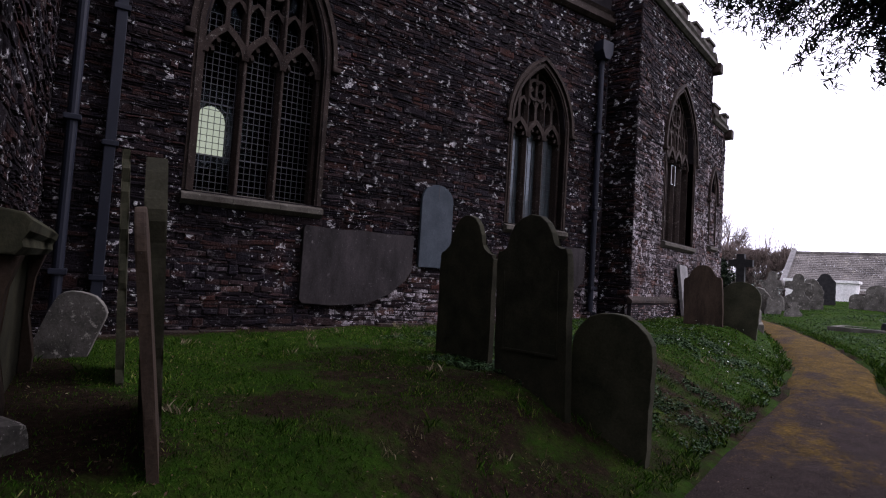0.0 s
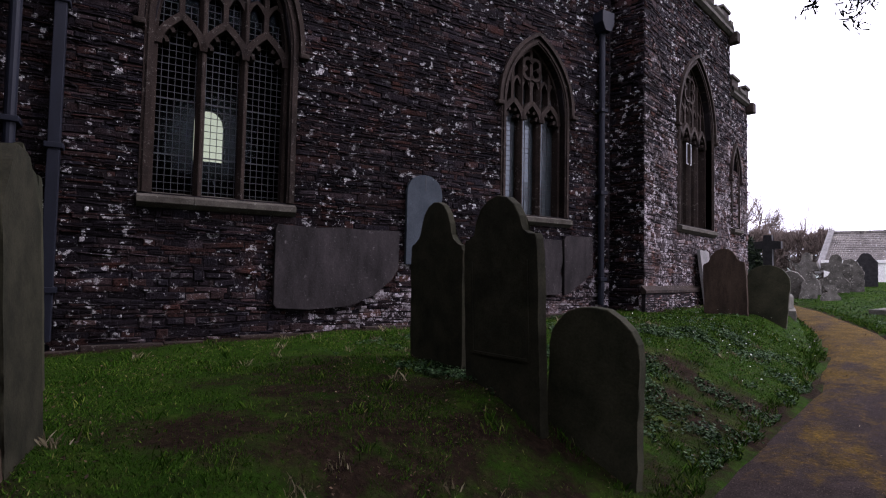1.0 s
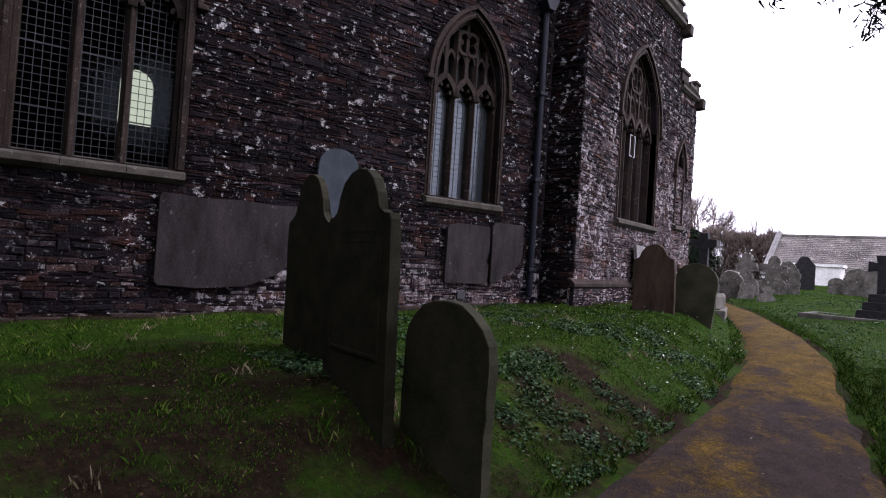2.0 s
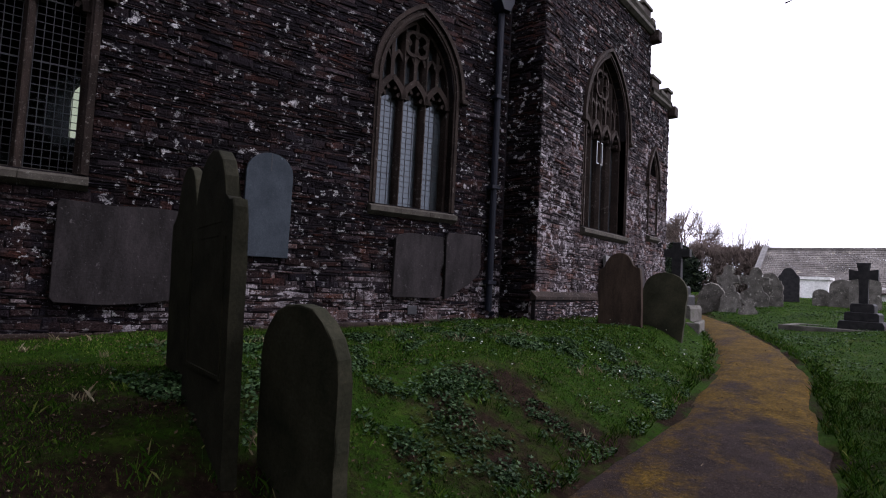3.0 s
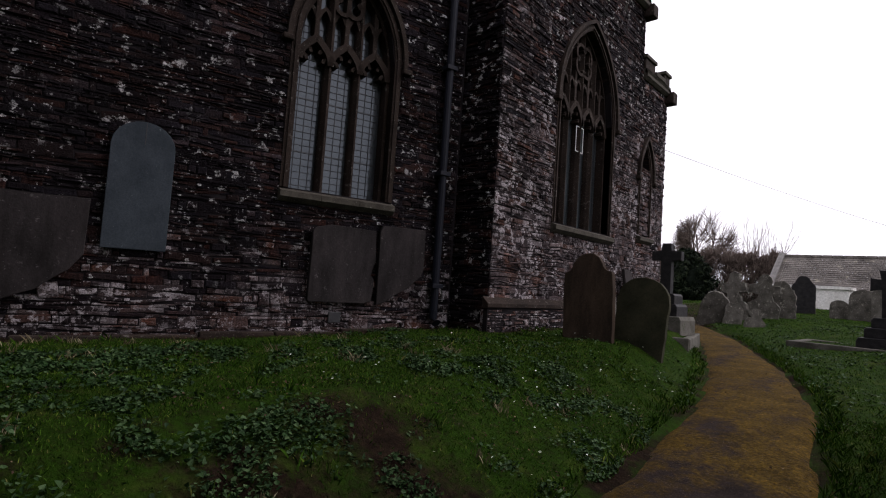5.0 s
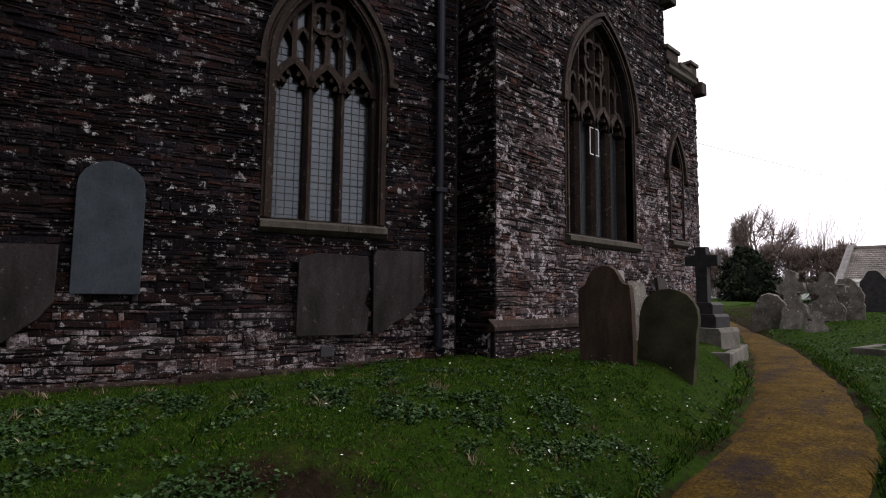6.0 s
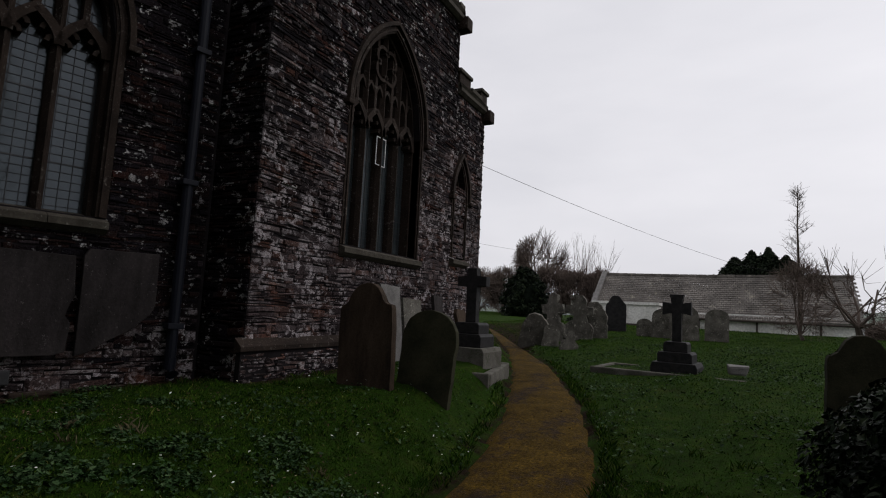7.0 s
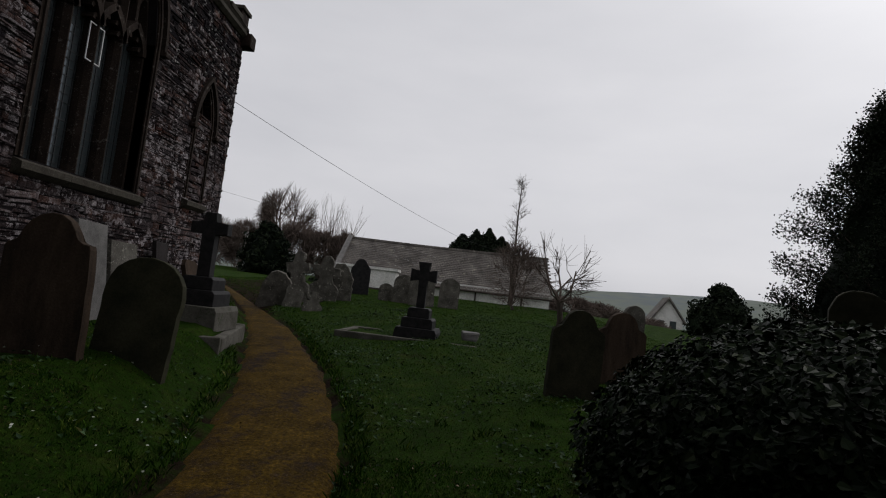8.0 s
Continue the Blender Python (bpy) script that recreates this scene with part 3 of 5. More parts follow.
coping("aisle_parapet", AISLE, 1.5, 10.42, 6.72, 0.13, 0.30, "moulded brown stone band under the aisle parapet", kneeler=False)
coping("chapel_parapet", CHAPEL, 10.1, 14.98, 7.40, 0.12, 0.28, "crenellated stone parapet of the chapel", merlons=True)
coping("low_parapet", CHAPEL, 14.96, 16.34, 5.98, 0.10, 0.22, "low stepped stone parapet at the chapel's end", merlons=True)
# string course over the chapel's pale foot
t = thing("plinth_course", CHAPEL, "sloping stone plinth course along the chapel foot", "plinth", kind="structure")
part("course", extrude_outline([(0, 1.20), (0.10, 1.22), (0.10, 1.27), (0.0, 1.36)], 1, 10.05, 16.38), DRESSED, t)
part("footing", box((0, 10.08, 0.2), (0.07, 16.38, 1.21)), MORTAR, t)
t = thing("aisle_plinth", AISLE, "low worn stone ledge at the foot of the aisle wall", "plinth", kind="structure")
for k in range(11):
    u = 1.6 + k * 0.8
    part("ledge_stone", box((0, u, 0.25), (0.10 + 0.02 * (k % 3), u + 0.79, 0.62 + 0.032 * (u - 2) + 0.02 * (k % 2)), 0.02, 0.008), DRESSED, t)


def window(name, m, arch, lights, glass, label, bars_h=0.1, bars_v=0.0):
    """A traceried window: jamb mouldings, hood mould, sill, mullions, cusped heads, tracery, leaded panes."""
    t = thing(name, m, label, "window", kind="structure")
    part("frame", band(arch, 0.0, 0.10, -0.12, 0.020), DRESSED, t)
    part("inner_moulding", band(arch, -0.045, 0.0, -0.32, -0.12), DRESSED, t)
    part("outer_roll", band(arch, 0.028, 0.062, 0.018, 0.042), DRESSED, t)
    h = part("hood_mould", band(arch, 0.11, 0.17, -0.01, 0.075, arch.spring - 0.04), DRESSED, t, "dark weathered hood mould")
    for s in (-1, 1):
        u = arch.u + s * (arch.w + 0.16)
        part("label_stop", box((-0.01, u - 0.065, arch.spring - 0.10), (0.11, u + 0.065, arch.spring - 0.03), 0.02), DRESSED, h)
    a0, a1 = arch.u - arch.w - 0.11, arch.u + arch.w + 0.11
    n = 3
    for k in range(n):
        lo, hi = a0 + (a1 - a0) * k / n, a0 + (a1 - a0) * (k + 1) / n
        part("sill", extrude_outline([(-0.30, arch.sill + 0.05), (0.02, arch.sill - 0.02), (0.11, arch.sill - 0.055), (0.11, arch.sill - 0.12), (0.03, arch.sill - 0.17), (-0.30, arch.sill - 0.17)], 1, lo + 0.003, hi - 0.003), SILL_STONE, t, "pale lichened sloping sill stone")
    inner = arch.w - 0.04
    wl_ = 2 * inner / lights
    edges = [arch.u - inner + wl_ * k for k in range(lights + 1)]
    mid = 0.052
    for u in edges[1:-1]:
        top = arch.top(u) - 0.02
        bm = extrude_outline([(-0.34, u - mid * 0.5), (-0.26, u - mid), (-0.19, u - mid * 0.9), (-0.12, u - 0.008), (-0.12, u + 0.008), (-0.19, u + mid * 0.9), (-0.26, u + mid), (-0.34, u + mid * 0.5)], 2, arch.sill, top)
        part("mullion", bm, DRESSED, t)
    head = arch.spring - 0.12
    for k in range(lights):
        lo, hi = edges[k], edges[k + 1]
        c = (lo + hi) / 2
        rise = wl_ * 0.78
        # ogee head
        bm = bmesh.new()
        for s in (-1, 1):
            pts = []
            for j in range(9):
                f = j / 8
                pts.append((c + s * (wl_ / 2) * math.cos(f * math.pi / 2) ** 0.85, head - 0.08 + rise * (0.70 * math.sin(f * math.pi / 2) + 0.30 * f ** 4)))
            strip(bm, pts, 0.042, -0.31, -0.10)
            # cusps
            for f, ln in ((0.30, 0.085), (0.62, 0.075)):
                p0 = (c + s * (wl_ / 2) * math.cos(f * math.pi / 2) ** 0.85, head - 0.08 + rise * (0.70 * math.sin(f * math.pi / 2) + 0.30 * f ** 4))
                strip(bm, [p0, (p0[0] - s * ln * 0.8, p0[1] - ln * 0.55), (p0[0] - s * ln * 0.9, p0[1] - ln * 1.0)], 0.022, -0.29, -0.13)
        part("tracery_head", bm, DRESSED, t)
        # upper panels, with a bar from the head's point and small arched heads
        bm = bmesh.new()
        zt = arch.top(c) - 0.03
        z0 = head - 0.08 + rise
        if zt - z0 > 0.12:
            strip(bm, [(c, z0), (c, zt)], 0.030, -0.30, -0.14)
            for uu in (lo, hi):
                q = (uu + c) / 2
                tip = min(z0 + 0.42, (arch.top(q) or z0) - 0.02)
                if tip > z0 + 0.1:
                    strip(bm, [(uu, tip - 0.16), (q - (q - uu) * 0.5, tip - 0.05), (q, tip), (c - (c - q) * 0.5, tip - 0.05), (c, tip - 0.16)], 0.026, -0.28, -0.15)
            part("tracery_panel", bm, DRESSED, t)
        else:
            bm.free()
    # quatrefoil under the point
    if lights > 1:
        rr = 0.16 * arch.w / 0.6
        zc = arch.spring + 0.64 * (arch.apex - arch.spring)
        bm = bmesh.new()
        for a in range(4):
            an = radians(45 + 90 * a)
            cu, cz = arch.u + rr * 0.62 * math.cos(an), zc + rr * 0.62 * math.sin(an)
            strip(bm, [(cu + rr * 0.62 * math.cos(an + radians(-115 + 230 * k / 8)), cz + rr * 0.62 * math.sin(an + radians(-115 + 230 * k / 8))) for k in range(9)], 0.028, -0.29, -0.12)
        part("quatrefoil", bm, DRESSED, t)
    # leaded panes
    for k in range(lights):
        lo, hi = edges[k] + 0.004, edges[k + 1] - 0.004
        tops_ = [(lo + (hi - lo) * j / 6, (arch.top(lo + (hi - lo) * j / 6) or arch.spring) - 0.01) for j in range(7)]
        pts = [(lo, arch.sill)] + tops_ + [(hi, arch.sill)]
        pane = part("pane", extrude_outline(pts, 0, -0.285, -0.278), glass, t)
        pane.visible_shadow = False
        bm = bmesh.new()
        zmax = min(tops_[0][1], tops_[-1][1])
        z = arch.sill + bars_h
        row = 0
        while z < zmax:
            thick = 0.008 if row % 8 == 5 else 0.0035
            add_box(bm, (-0.277, lo, z - thick), (-0.270, hi, z + thick))
            z, row = z + bars_h, row + 1
        if bars_v:
            u = lo + bars_v * 0.7
            while u < hi:
                add_box(bm, (-0.277, u - 0.0035, arch.sill), (-0.2695, u + 0.0035, zmax))
                u += bars_v
        part("lead_bars", bm, BLACK_IRON, pane)
    return t


window("window_1", AISLE, W1, 3, GLASS_CLEAR, "three-light traceried window with dark leaded panes", bars_h=0.085, bars_v=0.075)
window("window_2", AISLE, W2, 3, GLASS_GREY, "three-light traceried window with cloudy blue-grey panes", bars_h=0.085, bars_v=0.10)
w3 = window("window_3", CHAPEL, W3, 4, GLASS_GREY, "tall four-light traceried chapel window with cloudy panes", bars_h=0.10, bars_v=0.10)
window("window_4", CHAPEL, W4, 1, GLASS_GREY, "narrow pointed single-light chapel window", bars_h=0.10)
bm = bmesh.new()
for lo, hi in (((-0.15, 12.575, 3.93), (-0.14, 12.588, 4.38)), ((-0.15, 12.82, 3.93), (-0.14, 12.833, 4.38)), ((-0.15, 12.588, 3.93), (-0.14, 12.82, 3.943)), ((-0.15, 12.588, 4.367), (-0.14, 12.82, 4.38))):
    add_box(bm, lo, hi)
part("hopper_vent", bm, WHITE_METAL, w3, "small white-framed opening vent")

def downpipe(m, u, v, z0, z1, label, square, hopper, brackets):
    t = thing("downpipe", m, label, "drainpipe", "drainpipes on the church wall")
    r = 0.055
    if square:
        part("pipe", box((v - r, u - r, z0), (v + r, u + r, z1), 0.008), LEAD_PIPE, t)
    else:
        bm = bmesh.new()
        tube(bm, [(v, u, z0), (v, u, (z0 + z1) / 2), (v, u, z1)], r, 12)
        part("pipe", bm, LEAD_PIPE, t)
    for z in brackets:
        part("collar", box((0.0, u - r * 1.5, z - 0.03), (v + r * 1.35, u + r * 1.5, z + 0.03), 0.008), LEAD_PIPE, t)
    if hopper:
        bm = extrude_outline([(u - 0.07, z1 - 0.02), (u + 0.07, z1 - 0.02), (u + 0.15, z1 + 0.14), (u + 0.15, z1 + 0.34), (u - 0.15, z1 + 0.34), (u - 0.15, z1 + 0.14)], 0, 0.0, 0.24, 0.01)
        part("hopper_head", bm, LEAD_PIPE, t)
    bm = bmesh.new()
    tube(bm, [(v, u, z0 + 0.12), (v, u, z0 + 0.02), (v + 0.09, u, z0 - 0.05)], r * 1.1, 10)
    part("shoe", bm, LEAD_PIPE, t)
    return t


downpipe(AISLE, 2.10, 0.11, 0.72, 6.7, "square slate-blue downpipe on the aisle wall", True, False, (1.25, 2.75, 4.3, 5.8))
downpipe(AISLE, 1.74, 0.20, 0.72, 6.7, "round slate-blue downpipe in the porch corner", False, False, (1.3, 2.95, 4.6))
downpipe(AISLE, 10.12, 0.09, 1.0, 5.95, "round slate-blue downpipe with hopper head beside the chapel", False, True, (1.45, 3.0, 4.5))

# ---------------------------------------------------------------- memorials on and against the church


def round_top(w, h, rise, n=10):
    """Outline of a slab with a rounded head, its foot at 0."""
    pts = [(-w / 2, 0), (-w / 2, h - rise)]
    for k in range(1, n):
        a = math.pi * k / n
        pts.append((-w / 2 * math.cos(a), h - rise + rise * math.sin(a)))
    return pts + [(w / 2, h - rise), (w / 2, 0)]


def shouldered(w, h, n=8):
    """A headstone outline with scrolled shoulders and a raised round head."""
    c = w * 0.30
    base = h - w * 0.42
    pts = [(-w / 2, 0), (-w / 2, base), (-w * 0.47, base + 0.03), (-w * 0.42, base + 0.025), (-w * 0.385, base + 0.05)]
    pts += [(-c * math.cos(math.pi * k / n) * 1.08, base + 0.06 + (h - base - 0.06) * math.sin(math.pi * k / n)) for k in range(0, n + 1)]
    return pts + [(-p, q) for p, q in pts[:5][::-1]]


def ogee_head(w, h):
    """Headstone outline with sloping shoulders rising to a narrow round head."""
    pts = [(-w / 2, 0), (-w / 2, h - 0.30), (-w * 0.44, h - 0.25), (-w * 0.34, h - 0.20), (-w * 0.27, h - 0.10), (-w * 0.20, h - 0.03), (-w * 0.1, h)]
    return pts + [(-p, q) for p, q in pts[::-1]]


def crested(w, h, n=9):
    """Sharp shoulders, hollow curves and a narrow round head."""
    r = w * 0.29
    base = h - r * 1.25
    pts = [(-w / 2, 0), (-w / 2, base - 0.13), (-w * 0.475, base - 0.12), (-w * 0.47, base - 0.09), (-w * 0.40, base - 0.075), (-w * 0.34, base - 0.03)]
    pts += [(-r * math.cos(math.pi * k / n), base + (h - base) * math.sin(math.pi * k / n)) for k in range(n + 1)]
    return pts + [(-p, q) for p, q in pts[:6][::-1]]


def jagged(w, h):
    """A decayed slab whose head has split into uneven stumps."""
    return [(-w / 2, 0), (-w / 2, h - 0.10), (-w * 0.44, h - 0.04), (-w * 0.34, h - 0.05), (-w * 0.29, h - 0.16), (-w * 0.20, h - 0.07), (-w * 0.02, h - 0.02), (w * 0.10, h - 0.05), (w * 0.18, h - 0.15), (w * 0.24, h - 0.13), (w * 0.27, h + 0.06), (w * 0.36, h + 0.09), (w * 0.42, h + 0.02), (w * 0.45, h - 0.16), (w / 2, h - 0.24), (w / 2, 0)]


def headstone(m, outline, thick, material, label, group="headstones in the churchyard", panel=None, lines=0, chip=0.006):
    """An upright slab with worn edges; local x across its face, y its thickness, foot below ground."""
    t = thing("headstone", m, label, "gravestone", group)
    rng = random.Random(round(m.translation.x * 100) + round(m.translation.y * 37))
    dense = []
    pts = [(p, q - 0.25) if q == 0 else (p, q) for p, q in outline]
    for (a, b), (c, d) in zip(pts, pts[1:] + pts[:1]):
        k = max(1, int(math.hypot(c - a, d - b) / 0.09))
        dense += [(a + (c - a) * j / k + rng.uniform(-chip, chip), b + (d - b) * j / k + rng.uniform(-chip, chip)) for j in range(k)]
    part("slab", extrude_outline(dense, 1, -thick / 2, thick / 2, 0.010), material, t)
    if panel:
        w, z0, z1 = panel
        bm = bmesh.new()
        half = w / 2
        for s in (-1, 1):
            y0, y1 = (-thick / 2 - 0.008, -thick / 2 + 0.004) if s < 0 else (thick / 2 - 0.004, thick / 2 + 0.008)
            add_box(bm, (-half, y0, z0), (-half + 0.02, y1, z1))
            add_box(bm, (half - 0.02, y0, z0), (half, y1, z1))
            add_box(bm, (-half + 0.02, y0, z0), (half - 0.02, y1, z0 + 0.02))
        part("carved_border", bm, material, t)
    for k in range(lines):
        z = outline[1][1] * (0.94 - 0.06 * k)
        half = rng.uniform(0.22, 0.36) * abs(outline[0][0]) * 2
        part("inscription_line", box((-half, -thick / 2 - 0.002, z), (half, -thick / 2 + 0.002, z + 0.014)), material, t)
    return t


def on_wall(name, m, u, z, outline, thick, material, label, lean=0.0, tilt=0.0, category="memorial slab"):
    """A slab fixed to or leaning on a wall: u along it, z its foot."""
    t = thing(name, m @ Matrix.Translation((0.03 + lean, u, z)) @ Matrix.Rotation(radians(tilt), 4, "X") @ Matrix.Rotation(-lean * 0.8, 4, "Y"), label, category, "memorial slabs set against the church wall")
    part("slab", extrude_outline(outline, 0, 0, thick, 0.008), material, t)
    return t


on_wall("memorial_slab", AISLE, 5.25, 1.02, [(-0.86, 0.05), (-0.82, 0.0), (-0.4, -0.02), (0.05, 0.01), (0.22, 0.04), (0.36, 0.12), (0.50, 0.16), (0.62, 0.28), (0.74, 0.36), (0.85, 0.52), (0.86, 1.06), (0.4, 1.05), (0.0, 1.065), (-0.35, 1.04), (-0.84, 1.06), (-0.86, 1.0)], 0.07, SLATE_SLAB, "broad dark slate memorial slab with a broken lower corner")
on_wall("memorial_slab", AISLE, 6.51, 1.62, round_top(0.58, 1.31, 0.26), 0.06, SLATE_GREY, "round-topped pale grey slate memorial with a crack")
part("crack", box((0.061, 6.515, 2.70), (0.0935, 6.523, 2.92)), BLACK_IRON, None).matrix_world = AISLE
crack = bpy.data.objects["crack"]
slate = [o for o in bpy.data.objects if o.name.startswith("memorial_slab")][-1]
crack.parent = slate
crack.matrix_parent_inverse = slate.matrix_world.inverted()
on_wall("memorial_slab", AISLE, 8.77, 1.17, [(-0.43, 0.02), (-0.41, 0.0), (0.30, 0.0), (0.40, 0.03), (0.42, 0.30), (0.36, 0.36), (0.38, 0.45), (0.43, 0.55), (0.40, 0.93), (-0.2, 0.945), (-0.38, 0.90), (-0.42, 0.85)], 0.07, SLATE_SLAB, "square dark slate memorial slab with a broken edge")
on_wall("memorial_slab", AISLE, 9.58, 1.16, [(-0.33, 0.0), (-0.22, 0.03), (-0.05, 0.16), (0.10, 0.22), (0.30, 0.40), (0.34, 0.50), (0.33, 1.03), (-0.30, 1.02), (-0.34, 0.95)], 0.06, SLATE_SLAB, "dark slate memorial slab with a ragged lower edge")
on_wall("air_brick", AISLE, 8.72, 0.92, [(-0.08, 0), (0.08, 0), (0.08, 0.13), (-0.08, 0.13)], 0.012, BLACK_IRON, "small dark iron air brick low in the wall", category="air brick")
on_wall("memorial_tablet", CHAPEL, 12.78, 1.10, [(-0.27, -0.4), (0.27, -0.4), (0.27, 0.97), (-0.25, 0.99)], 0.07, GRAVE_PALE, "plain pale stone tablet leaning on the chapel wall", 0.16)
on_wall("memorial_tablet", CHAPEL, 13.42, 1.05, [(-0.28, -0.4), (0.28, -0.4), (0.28, 0.84), (-0.28, 0.86)], 0.07, GRAVE_GREY, "grey stone tablet leaning on the chapel wall", 0.16)
on_wall("memorial_tablet", CHAPEL, 14.3, 1.25, [(-0.16, -0.5), (0.16, -0.5), (0.16, 0.72), (-0.16, 0.74)], 0.06, SLATE_SLAB, "narrow slate tablet leaning on the chapel wall", 0.16)
on_wall("memorial_tablet", CHAPEL, 15.0, 1.15, [(-0.22, -0.5), (0.22, -0.5), (0.22, 0.56), (0.12, 0.62), (-0.14, 0.64), (-0.22, 0.55)], 0.07, GRAVE_BROWN, "rusty brown broken tablet leaning on the chapel wall", 0.35)

# ---------------------------------------------------------------- headstones


def stand(x, y, face, lean=0.0, side=0.0, sink=0.0, z=None):
    """Pose of a stone on the turf: face is the way its front looks, degrees to the left of +y."""
    return Matrix.Translation((x, y, (land(x, y, False) if z is None else z) - sink)) @ Matrix.Rotation(radians(face), 4, "Z") @ Matrix.Rotation(radians(lean), 4, "X") @ Matrix.Rotation(radians(side), 4, "Y")


headstone(stand(-3.18, 4.40, -11, 2, 2), crested(0.84, 1.47), 0.06, GRAVE_DARK, "tall dark mossy headstone with sharp shoulders and round crest", "row of dark headstones")
headstone(stand(-2.16, 4.08, -11, 1, -1.5), shouldered(0.82, 1.49), 0.075, GRAVE_DARK, "tall dark headstone with scrolled shoulders and round head", "row of dark headstones", panel=(0.64, 0.3, 1.0), lines=2)
headstone(stand(-1.53, 4.23, -4, 3, 3), round_top(0.68, 1.0, 0.30), 0.075, GRAVE_GREEN, "low dark mossy round-topped headstone leaning beside taller ones", "row of dark headstones")
headstone(stand(-2.70, 10.85, 4, -2, -2.5), shouldered(0.66, 1.12), 0.10, GRAVE_BROWN, "brown lichen-streaked headstone before the chapel", "pair of headstones before the chapel")
headstone(stand(-2.24, 11.32, 4, -3, 4, 0.06), round_top(0.66, 0.95, 0.30), 0.09, GRAVE_GREEN, "olive round-topped headstone leaning before the chapel", "pair of headstones before the chapel")
# row at the porch
headstone(stand(-4.27, 1.60, -18, 3, 0), jagged(0.66, 1.62), 0.055, GRAVE_GREEN, "grey-green headstone with a worn jagged top", "headstones by the porch", chip=0.02)
headstone(stand(-2.99, 1.36, -20, 3, 0), ogee_head(0.66, 1.50), 0.11, GRAVE_DARK, "thick dark headstone with a mossy top by the porch", "headstones by the porch", chip=0.02)
headstone(stand(-2.46, 1.19, -21, 7, 0), round_top(0.50, 1.20, 0.22), 0.05, GRAVE_BROWN, "pale-edged brown headstone leaning by the porch", "headstones by the porch", chip=0.01)
headstone(stand(-5.30, 1.42, 60, 4, 20), round_top(0.42, 0.62, 0.15), 0.07, GRAVE_GREY, "small grey slab leaning under the porch", "headstones by the porch")
# chest tomb built against the porch
t = thing("chest_tomb", PORCH @ Matrix.Translation((0.0, -2.6, 0.45)), "mossy stone chest tomb with a thick moulded lid against the porch", "tomb")
part("lid", extrude_outline([(0.012, 1.03), (0.20, 1.03), (0.23, 1.07), (0.215, 1.12), (0.25, 1.15), (0.26, 1.20), (0.22, 1.24), (0.012, 1.27)], 1, -1.3, 1.08, 0.012), GRAVE_GREEN, t, "thick moulded lid with moss")
part("side_panel", box((0.012, -1.2, -0.4), (0.10, 0.80, 1.026), 0.01), GRAVE_DARK, t)
part("end_panel", extrude_outline([(0.105, -0.4), (0.16, -0.4), (0.19, 0.25), (0.13, 0.55), (0.15, 0.85), (0.21, 1.026), (0.105, 1.026)], 1, 0.62, 0.80, 0.008), GRAVE_BROWN, t, "curved end support")
part("end_panel", extrude_outline([(0.105, -0.4), (0.16, -0.4), (0.19, 0.25), (0.13, 0.55), (0.15, 0.85), (0.21, 1.026), (0.105, 1.026)], 1, -1.1, -0.92, 0.008), GRAVE_BROWN, t)
t = thing("fallen_stone", Matrix.Translation((-2.95, 0.62, 0.46)) @ Matrix.Rotation(0.4, 4, "Z"), "rough lichened lump of stone below the tomb", "stone")
part("stone", box((-0.16, -0.13, -0.05), (0.16, 0.13, 0.26), 0.07, 0.04), GRAVE_GREY, t)

# ---------------------------------------------------------------- crosses and kerbed graves


def cross_outline(h, w, arm, at, flare):
    """A cross with arms that widen to their ends."""
    a, f = arm / 2, arm / 2 * flare
    return [(-a * 1.15, 0), (-a, at - a), (-w / 2, at - f), (-w / 2, at + f), (-a, at + a), (-f, h), (f, h), (a, at + a), (w / 2, at + f), (w / 2, at - f), (a, at - a), (a * 1.15, 0)]


def stone_cross(m, steps, outline, thick, material, label, step_mats):
    t = thing("stone_cross", m, label, "gravestone", "stone crosses")
    z = -0.15
    for (w, d, h), mat in zip(steps, step_mats):
        part("step", extrude_outline([(-w / 2, z), (w / 2, z), (w / 2, z + h * 0.8), (w / 2 - 0.03, z + h), (-w / 2 + 0.03, z + h), (-w / 2, z + h * 0.8)], 1, -d / 2, d / 2, 0.012), mat, t)
        z += h
    part("cross", extrude_outline([(p, q + z) for p, q in outline], 1, -thick / 2, thick / 2, 0.012), material, t)
    return t


stone_cross(stand(-2.74, 13.7, 0, z=1.06), [(0.74, 0.74, 0.30), (0.54, 0.54, 0.20), (0.41, 0.41, 0.17)], cross_outline(0.85, 0.49, 0.15, 0.64, 1.0), 0.15, GRANITE, "dark granite cross on a stepped plinth with pale base", [KERB, GRANITE, GRANITE])
stone_cross(stand(0.06, 16.0, -6, z=0.90), [(0.72, 0.72, 0.32), (0.54, 0.54, 0.17), (0.38, 0.38, 0.17)], cross_outline(0.80, 0.46, 0.13, 0.56, 1.75), 0.12, GRANITE, "dark granite cross with flared arms on three steps", [GRANITE, GRANITE, GRANITE])


